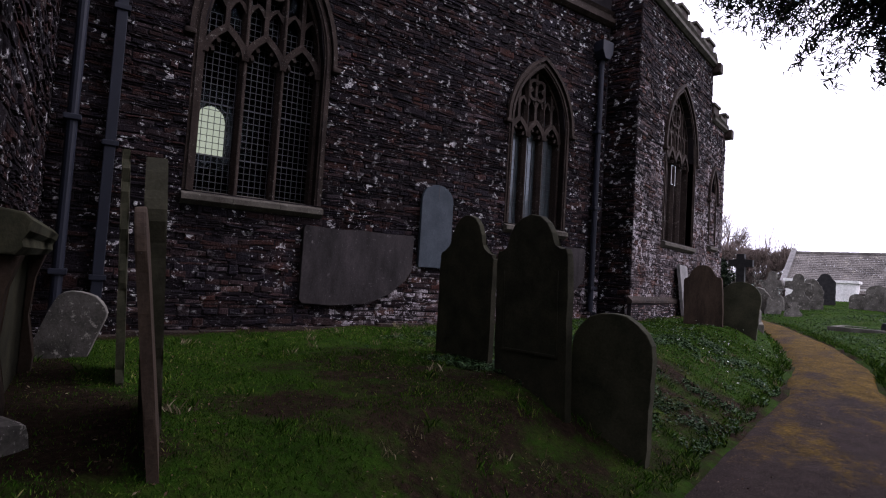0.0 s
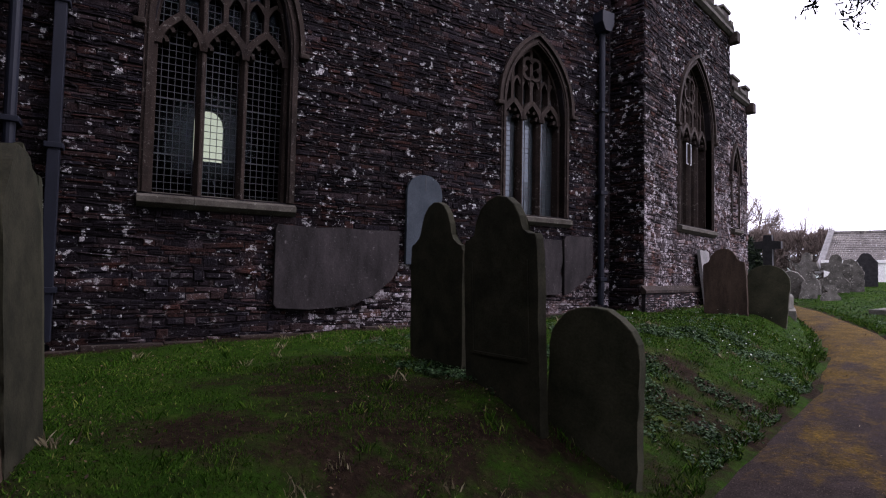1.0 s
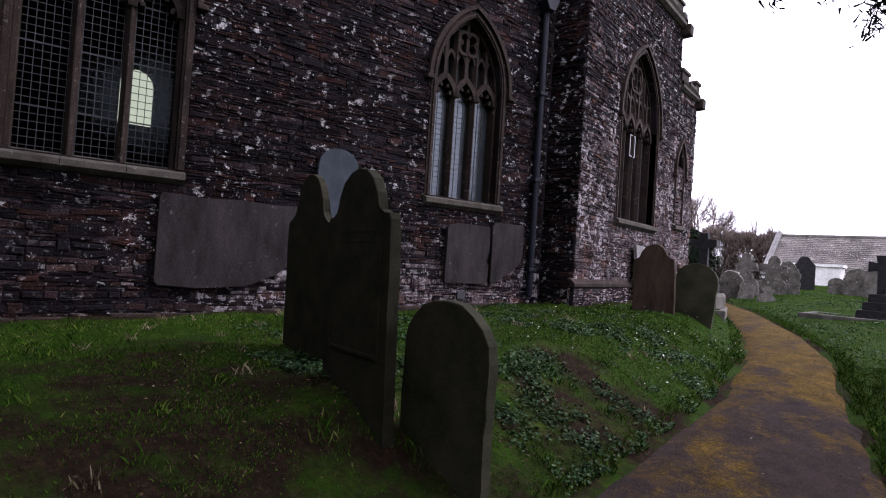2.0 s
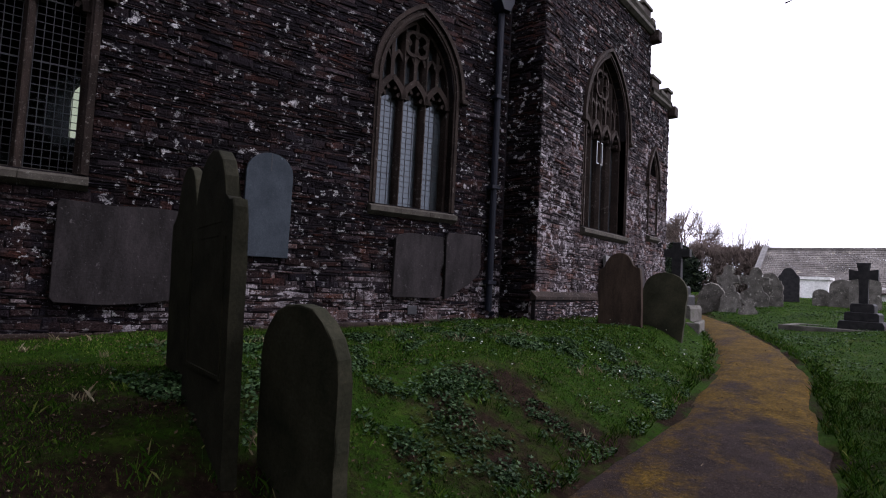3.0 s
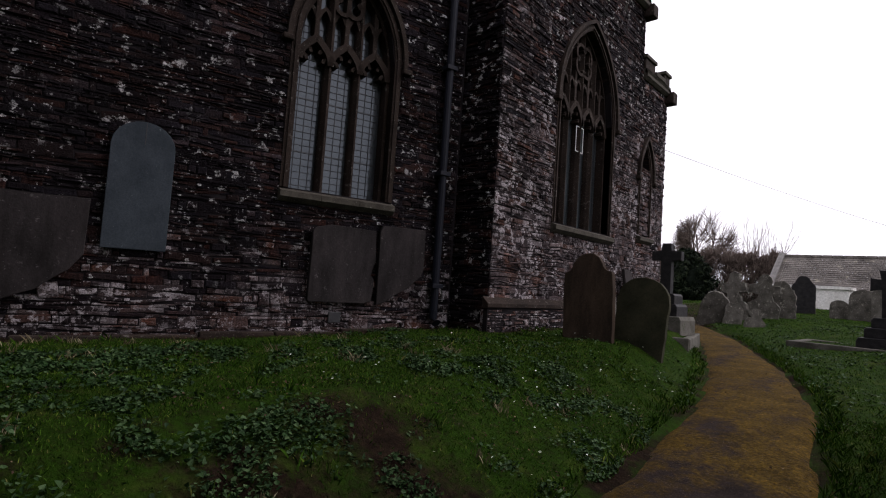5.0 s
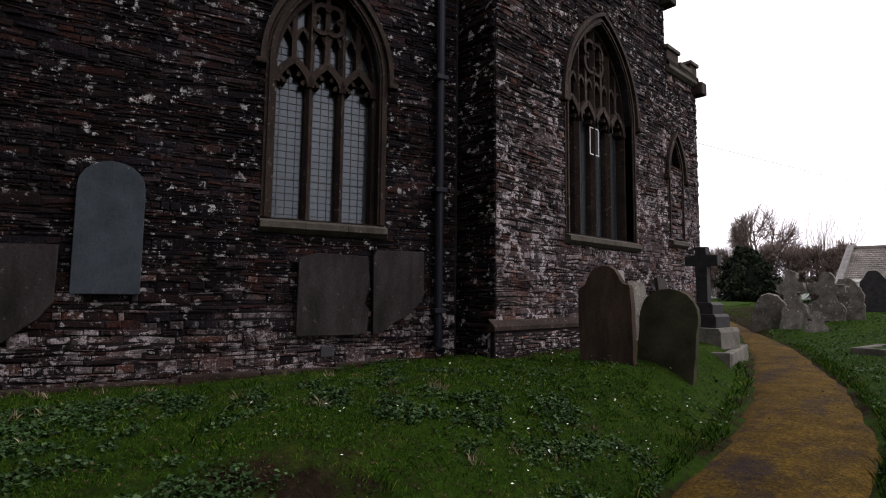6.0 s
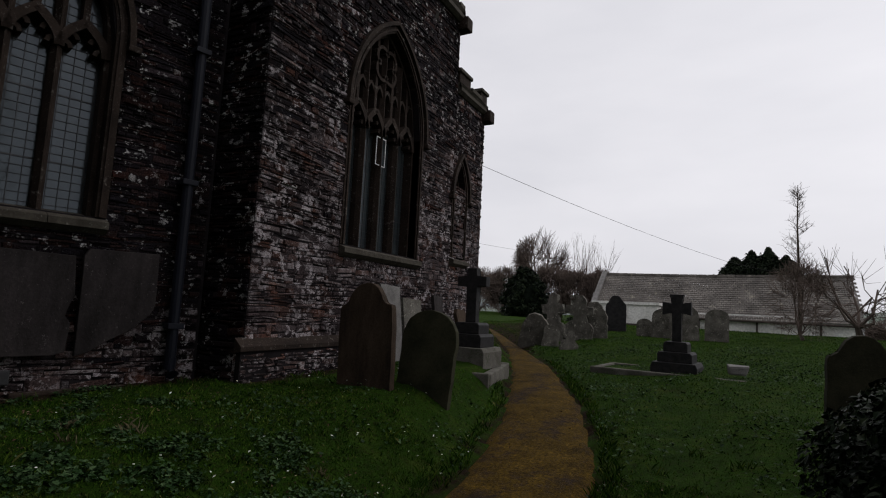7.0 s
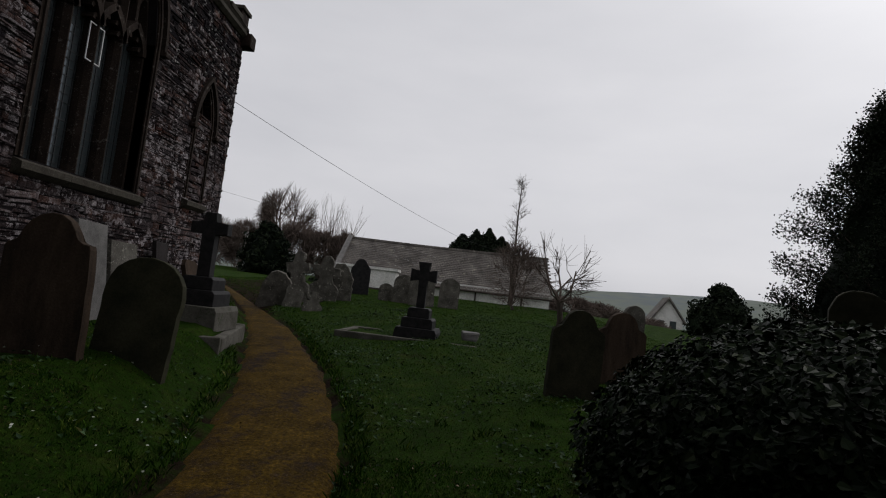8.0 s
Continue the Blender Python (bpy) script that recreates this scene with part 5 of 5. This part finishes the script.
for k in range(80):
    p = bough[3] + Vector((rng.uniform(-0.3, 0.8), 0, rng.uniform(-0.2, 0.2)))
    e = Vector((rng.uniform(-5.95, -4.2), rng.uniform(0.5, 1.35), rng.uniform(2.75, 4.9)))
    e.z = max(e.z, 2.92 + 0.85 * (-4.5 - e.x)) + rng.uniform(0, 0.25)
    ends.append((p, e))
for p, e in ends:
    mid = (p + e) / 2 + Vector((0, 0, 0.14))
    tube(twigs, [p, mid, e], [0.014, 0.009, 0.004], 4)
    for j in range(420):
        f = nrng.uniform(0.25, 1.05)
        q = p.lerp(mid, f * 2) if f < 0.5 else mid.lerp(e, f * 2 - 1)
        cs.append(np.array(q) + nrng.normal(0, 0.040, 3) + np.array([0, 0, -abs(nrng.normal(0, 0.05))])), ns.append(nrng.normal(0, 1, 3)), ss.append(nrng.uniform(0.030, 0.062))
part("branchwork", twigs, BARK, yew)
ob = new("foliage", leaves_mesh("foliage", cs, ns, ss, YEW_LEAF, "needle", 9))
ob.parent, ob["kind"] = yew, "stuff"
# unseen crown, filled out to shade the aisle and darken its window reflections
cs, ns, ss = [], [], []
# opening along the line that the first aisle window mirrors, to let sky through
gap_a, gap_b = Vector((-10.7, -1.6, 2.8)), Vector((-2.0, -3.0, 4.8))
gap_d = (gap_b - gap_a).normalized()
for k in range(640):
    c = Vector((nrng.uniform(-2.2, 3.6), nrng.uniform(-7.0, 1.2), nrng.uniform(2.0, 9.0)))
    off = (c - gap_a) - gap_d * (c - gap_a).dot(gap_d)
    if off.length < 1.5 or (c.x < -1.0 and c.z < 3.6):
        continue
    d = nrng.normal(0, 1, (110, 3))
    d /= np.linalg.norm(d, axis=1)[:, None]
    cs.append(np.array(c) + d * nrng.uniform(0.2, 0.75, (110, 1))), ns.append(d), ss.append(nrng.uniform(0.10, 0.22, 110))
ob = new("crown", leaves_mesh("crown", np.concatenate(cs), np.concatenate(ns), np.concatenate(ss), YEW_LEAF, "leaf", 10))
ob.parent, ob["kind"] = yew, "stuff"

# unseen yews, added to hold back sky light from the porch end
evergreen(2.6, -5.0, 0.1, 13.5, 3.6, "large dark yew added out of view to shade the church", 50, 46000, leaf=(0.14, 0.30), clumps=280)
evergreen(-2.9, -4.9, 0.3, 15.5, 4.0, "large dark yew added out of view to shade the church", 51, 56000, leaf=(0.14, 0.30), clumps=260)
evergreen(-7.6, -5.6, 0.4, 15.0, 4.0, "large dark yew added out of view to shade the church", 52, 46000, leaf=(0.14, 0.30), clumps=240)

# ---------------------------------------------------------------- barn, house and cable
barn = thing("barn", Matrix.Translation((0.4, 40, 0)) @ Matrix.Rotation(radians(-2.5), 4, "Z"), "long low whitewashed barn with a mossy grey slate roof", "building")
part("wall", box((-5.9, -3.0, -1.5), (6.2, -2.7, 2.2)), WHITE_WALL, barn, "whitewashed long wall")
part("wall", box((-5.9, 2.7, -1.5), (6.2, 3.0, 2.2)), WHITE_WALL, barn)
for x0 in (-5.9, 5.9):
    bm = extrude_outline([(-2.7, -1.5), (2.7, -1.5), (2.7, 2.2), (0, 4.25), (-2.7, 2.2)], 0, x0, x0 + 0.3)
    part("gable", bm, WHITE_WALL, barn)
for s in (-1, 1):
    bm = bmesh.new()
    rows_n, cols = 22, 60
    rr = random.Random(3)
    for i in range(rows_n):
        f0, f1 = i / rows_n, (i + 1.15) / rows_n
        for j in range(cols):
            xa = -6.1 + 12.5 * (j + 0.5 * (i % 2)) / cols
            xb = xa + 12.5 / cols - 0.012
            if xb > 6.45:
                continue
            lift = 0.03 + rr.uniform(0, 0.012)
            ya, yb = 3.3 * (1 - f0), 3.3 * (1 - min(f1, 1))
            za, zb = 1.95 + 2.45 * f0, 1.95 + 2.45 * min(f1, 1)
            sag = -0.05 * math.sin((xa + 6) / 12 * math.pi)
            vs = [bm.verts.new(q) for q in ((xa, s * ya, za + lift + sag), (xb, s * ya, za + lift + sag), (xb, s * yb, zb + sag), (xa, s * yb, zb + sag), (xa, s * ya, za + lift - 0.02 + sag), (xb, s * ya, za + lift - 0.02 + sag))]
            bm.faces.new(vs[:4])
            bm.faces.new((vs[0], vs[4], vs[5], vs[1]))
    roof = part("roof", bm, ROOF_SLATE, barn, "sagging roof of small lichened slates")
for k in range(26):
    part("ridge_tile", box((-6.1 + k * 0.48, -0.16, 4.33 - 0.05 * math.sin(k / 26 * 3.14)), (-5.64 + k * 0.48, 0.16, 4.47 - 0.05 * math.sin(k / 26 * 3.14)), 0.03), ROOF_SLATE, roof)
part("verge", extrude_outline([(-3.35, 1.9), (-3.35, 2.10), (0, 4.58), (3.35, 2.10), (3.35, 1.9), (0, 4.4)], 0, -6.25, -5.95), GRAVE_PALE, barn, "pale mortared verge")
bm = bmesh.new()
tube(bm, [(-5.9, -3.38, 1.92), (6.3, -3.38, 1.86)], 0.06, 6)
part("gutter", bm, BROWN_PAINT, barn)
for xx in (-0.6, 2.0, 4.6):
    part("rainwater_pipe", box((xx, -3.12, 0.2), (xx + 0.09, -3.02, 1.95)), BROWN_PAINT, barn)
lean_to = part("lean_to", box((-5.6, -4.4, -1.0), (-2.4, -3.01, 2.45)), WHITE_WALL, barn, "whitewashed lean-to with flat roof")
part("fascia", box((-5.7, -4.5, 2.46), (-2.3, -3.0, 2.60)), WHITE_WALL, lean_to)
part("post", box((-4.1, -4.52, 0.2), (-3.98, -4.42, 2.45)), BROWN_PAINT, lean_to)
part("rail", box((-5.6, -4.49, 1.35), (-2.4, -4.41, 1.47)), BROWN_PAINT, lean_to)

house = thing("house", Matrix.Translation((27.0, 70, -4.3)) @ Matrix.Rotation(radians(-16), 4, "Z"), "white gabled house down the hill", "house")
part("wall", extrude_outline([(-1.6, 0), (1.6, 0), (1.6, 5.6), (0, 7.9), (-1.6, 5.6)], 1, -2, 4), WHITE_WALL, house)
for s in (-1, 1):
    part("roof", extrude_outline([(0, 7.95), (s * 1.95, 5.25), (s * 2.05, 5.35), (0, 8.25)], 1, -2.4, 4.2), ROOF_SLATE, house)
for wx, wz in ((-0.7, 4.4), (0.6, 4.4), (-0.7, 1.8), (0.6, 1.8)):
    w = part("window", box((wx - 0.35, -2.05, wz), (wx + 0.35, -1.95, wz + 1.1)), GLASS_GREY, house)
    part("sill", box((wx - 0.42, -2.12, wz - 0.1), (wx + 0.42, -1.98, wz - 0.005)), WHITE_WALL, w)
part("porch", extrude_outline([(-2.9, 0), (-0.6, 0), (-0.6, 2.4), (-1.75, 3.7), (-2.9, 2.4)], 1, -3.6, -2.05), WHITE_WALL, house)
part("porch_roof", extrude_outline([(-3.15, 2.2), (-1.75, 3.75), (-0.35, 2.2), (-0.35, 2.4), (-1.75, 4.0), (-3.15, 2.4)], 1, -3.8, -2.06), ROOF_SLATE, house)

pole = thing("utility_pole", Matrix.Translation((5.6, 42.5, 0)), "dark wooden pole carrying cables behind the barn", "pole")
bm = bmesh.new()
tube(bm, [(0, 0, -0.5), (0, 0, 5.0)], [0.09, 0.07], 8)
part("post", bm, BARK, pole)
part("crossarm", box((-0.45, -0.05, 4.6), (0.45, 0.05, 4.68)), BARK, pole)


def cable(a, b, sag, label):
    a, b = Vector(a), Vector(b)
    bm = bmesh.new()
    tube(bm, [a.lerp(b, k / 16) - Vector((0, 0, sag * 4 * (k / 16) * (1 - k / 16))) for k in range(17)], 0.008, 4)
    ob = part("overhead_cable", bm, BLACK_IRON)
    return tagged(ob, label, "cable", "overhead cables")


cable((-9.2, 15.5, 7.5), (1.0, 40.4, 5.25), 0.30, "thin dark cable slanting from the church to the barn")
cable((-9.0, 40, 5.6), (-16, 30, 6.4), 0.2, "thin dark cable beyond the lawn")
cable((1.0, 40.4, 5.25), (5.6, 42.5, 4.65), 0.15, "thin dark cable over the barn roof")

# ---------------------------------------------------------------- grass, herbs and litter
rng = np.random.default_rng(12)


def scatter(n, x0, x1, y0, y1, keep):
    out = []
    while len(out) < n:
        for x, y in zip(rng.uniform(x0, x1, 4000), rng.uniform(y0, y1, 4000)):
            if keep(x, y):
                out.append((x, y))
                if len(out) >= n:
                    break
    return out


def on_turf(x, y):
    if along(LEFT_EDGE, y) - 0.06 + 0.12 * noise.noise((x * 3, y * 3, 2)) < x < along(RIGHT_EDGE, y) + 0.06 + 0.12 * noise.noise((x * 3, y * 3, 4)):
        return False
    wall_x = -7.13 + 0.2661 * y + 0.14 if y < 10.1 else (-3.72 if y < 16.45 else -20)
    return x > wall_x and not (-3.25 < x < -2.25 and 12.75 < y < 14.7) and not (y < 1.55 and x < -6.4)


def lush(x, y):
    """Worn earth under the stones and in the shade grows little."""
    bare = 0.8 * noise.noise((x * 0.75, y * 0.75, 8)) + 0.5 * noise.noise((x * 2.2, y * 2.2, 9)) + 2.2 * bareness(x, y)
    return bare < 0.36


def blades(name, spots, lo, hi, label, material=GRASS_BLADE):
    n = len(spots)
    base = np.array([(x, y, land(x, y) - 0.01) for x, y in spots])
    h = rng.uniform(lo, hi, n) * (0.7 + 0.6 * rng.random(n))
    a = rng.uniform(0, 2 * math.pi, n)
    w = rng.uniform(0.0018, 0.0038, n) * (1 + h * 3) * (1 + 0.07 * np.clip(base[:, 1] - 7, 0, 20))
    side = np.stack([np.cos(a) * w, np.sin(a) * w, 0 * a], 1)
    la, ll = rng.uniform(0, 2 * math.pi, n), rng.uniform(0.1, 0.9, n) * h
    bend = np.stack([np.cos(la) * ll, np.sin(la) * ll, 0 * a], 1)
    up = np.stack([0 * h, 0 * h, h], 1)
    v = np.stack([base - side, base + side, base + 0.45 * bend + 0.62 * up + side * 0.7, base + bend + up * 0.92], 1).reshape(-1, 3)
    i = np.arange(n) * 4
    f = np.concatenate([np.stack([i, i + 1, i + 2], 1), np.stack([i, i + 2, i + 3], 1)])
    ob = new(name, mesh_of(name, v.tolist(), f.tolist(), material))
    return tagged(ob, label, "grass", kind="stuff")


near_bank = scatter(330000, -6.9, 2.6, 0.6, 10.5, lambda x, y: on_turf(x, y) and (lush(x, y) or rng.random() < 0.22))
blades("grass", near_bank, 0.010, 0.032, "short winter grass on the bank by the church")
far_lawn = scatter(230000, -9.0, 6.0, 10.0, 27.0, lambda x, y: on_turf(x, y))
blades("lawn_grass", far_lawn, 0.012, 0.034, "mown green lawn between the graves")
edge = scatter(9000, -2.6, 2.2, 0.5, 17.0, lambda x, y: on_turf(x, y) and (abs(x - along(LEFT_EDGE, y)) < 0.22 or abs(x - along(RIGHT_EDGE, y)) < 0.22))
blades("edge_grass", edge, 0.03, 0.08, "long grass overhanging the path edges")
tufts = [(x + rng.normal(0, 0.04), y + rng.normal(0, 0.04)) for x, y in scatter(220, -6.4, 2.4, 1.0, 11.5, on_turf) for _ in range(30)]
blades("grass_tufts", [q for q in tufts if on_turf(*q)], 0.03, 0.085, "taller grass tufts on the bank")

dry = [(x + rng.normal(0, 0.035), y + rng.normal(0, 0.035)) for x, y in scatter(70, -6.0, 2.2, 1.2, 9.5, on_turf) for _ in range(22)]
blades("dry_grass", [q for q in dry if on_turf(*q)], 0.03, 0.09, "withered straw-coloured grass tufts on the bank", STRAW)


def litter(name, spots, size, material, label, category, lift=0.03, seed=3):
    c = [(x, y, land(x, y) + rng.uniform(0.005, lift)) for x, y in spots]
    nrm = np.tile((0, 0, 1.0), (len(c), 1))
    ob = new(name, leaves_mesh(name, c, nrm, rng.uniform(*size, len(c)), material, "ivy" if material == HERB_LEAF else "leaf", seed))
    return tagged(ob, label, category, kind="stuff")


herbs = scatter(20000, -4.6, -0.9, 4.0, 9.2, lambda x, y: on_turf(x, y) and rng.random() < smooth(0.08 + 1.3 * noise.noise((x * 0.8, y * 0.8, 21)) + 1.2 * noise.noise((x * 2.7, y * 2.7, 2)) + 0.8 * noise.noise((x * 7, y * 7, 6))))
litter("ground_ivy", herbs, (0.014, 0.036), HERB_LEAF, "low ground ivy and celandine leaves on the bank", "plants", 0.04)
litter("lawn_weeds", scatter(9000, -3.4, 4.4, 9.0, 21.0, lambda x, y: on_turf(x, y) and rng.random() < smooth(0.45 + 1.4 * noise.noise((x * 1.1, y * 1.1, 61)))), (0.018, 0.045), HERB_LEAF, "flat pale weed leaves in the lawn", "plants", 0.035, 9)
litter("ivy_seedlings", scatter(2500, 0.6, 2.4, 4.5, 9.0, lambda x, y: on_turf(x, y)), (0.03, 0.06), HERB_LEAF, "trailing ivy leaves on the verge", "plants", 0.06, 8)
litter("fallen_leaves", scatter(6000, -6.0, 2.6, 0.8, 10.5, lambda x, y: on_turf(x, y) and noise.noise((x, y, 33)) > 0.0), (0.010, 0.028), DEAD_LEAF, "brown fallen leaves and dry stalks", "leaf litter", 0.03, 5)
litter("path_litter", [(x, y) for x, y in scatter(2600, -3.0, 1.2, 1.0, 16.0, lambda x, y: along(LEFT_EDGE, y) < x < along(RIGHT_EDGE, y))], (0.008, 0.026), DEAD_LEAF, "scattered leaf crumbs on the path", "leaf litter", 0.075, 6)
litter("daisies", scatter(130, -3.6, -1.0, 6.5, 12.0, on_turf), (0.018, 0.032), FLOWER, "scattered small white flowers in the grass", "flowers", 0.10, 7)

# ---------------------------------------------------------------- stones of the walls, last


def lay_courses(u0, u1, z_low, z_high, arches, seed):
    """Thin, wandering courses of slate rubble: (u, z, length, height, out) for every stone."""
    r = random.Random(seed)
    out = []
    z = min(z_low(u0), z_low(u1)) - 0.15
    while z < z_high - 0.03:
        h = r.choice((0.020, 0.024, 0.030, 0.034, 0.042, 0.050, 0.066, 0.085))
        mid = z + h / 2
        spans = [(u0, u1)]
        for a in arches:
            half = a.half(min(max(mid, a.sill), a.top(a.u, 0.10) - 0.001), 0.098) if a.sill - 0.16 < mid < a.top(a.u, 0.098) else None
            if half:
                cut = []
                for lo, hi in spans:
                    if a.u - half > lo and a.u + half < hi:
                        cut += [(lo, a.u - half), (a.u + half, hi)]
                    else:
                        cut.append((lo, hi))
                spans = cut
        for lo, hi in spans:
            u = lo
            while u < hi - 0.02:
                w = min(r.uniform(0.05, 0.19) + (r.random() < 0.30) * r.uniform(0.08, 0.34), hi - u)
                if hi - u - w < 0.05:
                    w = hi - u
                wave = 0.03 * noise.noise((u * 0.8, z * 1.3, seed)) + 0.012 * noise.noise((u * 3.1, z * 4, seed + 5))
                if mid > z_low(u) - 0.15:
                    tall = h * (1.8 if r.random() < 0.08 else r.uniform(0.70, 1.15))
                    out.append((u + w / 2, mid + wave, w - r.uniform(0.001, 0.008), tall - r.uniform(0.001, 0.006), r.choice((0.006, 0.010, 0.014, 0.018, 0.024, 0.032))))
                u += w
        z += h
    return out


def stone_shape(k):
    """A unit stone, 1 x 1 x 1, rough-faced, its back open."""
    r = random.Random(100 + k)
    back = [(-0.6, y, z) for y, z in ((-0.5, -0.5), (0.5, -0.5), (0.5, 0.5), (-0.5, 0.5))]
    rim = [(r.uniform(0.25, 0.6), y * r.uniform(0.93, 1.0), z * r.uniform(0.88, 1.0)) for y, z in ((-0.5, -0.5), (0.5, -0.5), (0.5, 0.5), (-0.5, 0.5))]
    face = [(r.uniform(0.75, 1.0), y * r.uniform(0.70, 0.86), z * r.uniform(0.55, 0.78)) for y, z in ((-0.5, -0.5), (0.5, -0.5), (0.5, 0.5), (-0.5, 0.5))]
    v = back + rim + face
    f = [(8, 9, 10, 11)]
    for a in (0, 4):
        f += [(a + i, a + (i + 1) % 4, a + 4 + (i + 1) % 4, a + 4 + i) for i in range(4)]
    return v, f


SHAPES = [stone_shape(k) for k in range(9)]


def build_stones(wall, stones, pale_below, singles, near, seed):
    """The nearest stones as parts of the wall, the rest joined as one."""
    r = random.Random(seed)
    meshes = {(k, m.name): mesh_of("stone", *SHAPES[k], m) for k in range(len(SHAPES)) for m in (RUBBLE, RUBBLE_PALE)}
    stones = sorted(stones, key=lambda s: abs(s[0] - near[0]) + 1.3 * abs(s[1] - near[1]))
    piles = {RUBBLE.name: ([], []), RUBBLE_PALE.name: ([], [])}
    for i, (u, z, w, h, d) in enumerate(stones):
        m = RUBBLE_PALE if z < pale_below(u) + r.gauss(0, 0.12 + 0.18 * pale_below(u)) else RUBBLE
        k = r.randrange(len(SHAPES))
        if i < singles:
            ob = new("stone", meshes[k, m.name])
            ob.parent = wall
            ob.matrix_basis = Matrix.LocRotScale((0, u, z), Euler((r.gauss(0, 0.055), 0, 0)), (d, w, h))
        else:
            v, f = piles[m.name]
            n, a = len(v), r.gauss(0, 0.055)
            v += [(x * d, u + y * w - q * h * a, z + q * h + y * w * a) for x, y, q in SHAPES[k][0]]
            f += [tuple(n + j for j in face) for face in SHAPES[k][1]]
    for (v, f), m in zip(piles.values(), (RUBBLE, RUBBLE_PALE)):
        if v:
            ob = new("rubble", mesh_of("rubble", v, f, m))
            ob.parent, ob["kind"] = wall, "stuff"


aisle_foot = lambda u: 0.55 + 0.032 * (u - 2)
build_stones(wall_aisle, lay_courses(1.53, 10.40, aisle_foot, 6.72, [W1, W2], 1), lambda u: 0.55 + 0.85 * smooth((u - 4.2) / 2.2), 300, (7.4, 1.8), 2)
build_stones(wall_chapel, lay_courses(10.17, 14.96, lambda u: 1.30, 7.40, [W3], 3), lambda u: 4.7, 300, (11.0, 2.2), 4)
build_stones(wall_chapel, lay_courses(14.96, 16.34, lambda u: 1.30, 5.98, [W4], 5), lambda u: 4.7, 0, (15.5, 2.2), 6)
low = [(u, z, w, h, d + 0.075) for u, z, w, h, d in lay_courses(10.09, 16.36, lambda u: 0.62, 1.21, [], 7)]
build_stones(wall_chapel, low, lambda u: 9.0, 0, (11, 1), 8)
build_stones(wall_return, lay_courses(-1.28, -0.004, lambda u: 0.8, 7.7, [], 9), lambda u: 0.3, 120, (-0.3, 2.0), 10)
build_stones(wall_porch, lay_courses(-4.58, -0.02, lambda u: 0.55, 7.3, [], 11), lambda u: 0.2, 60, (-1.5, 2.2), 12)
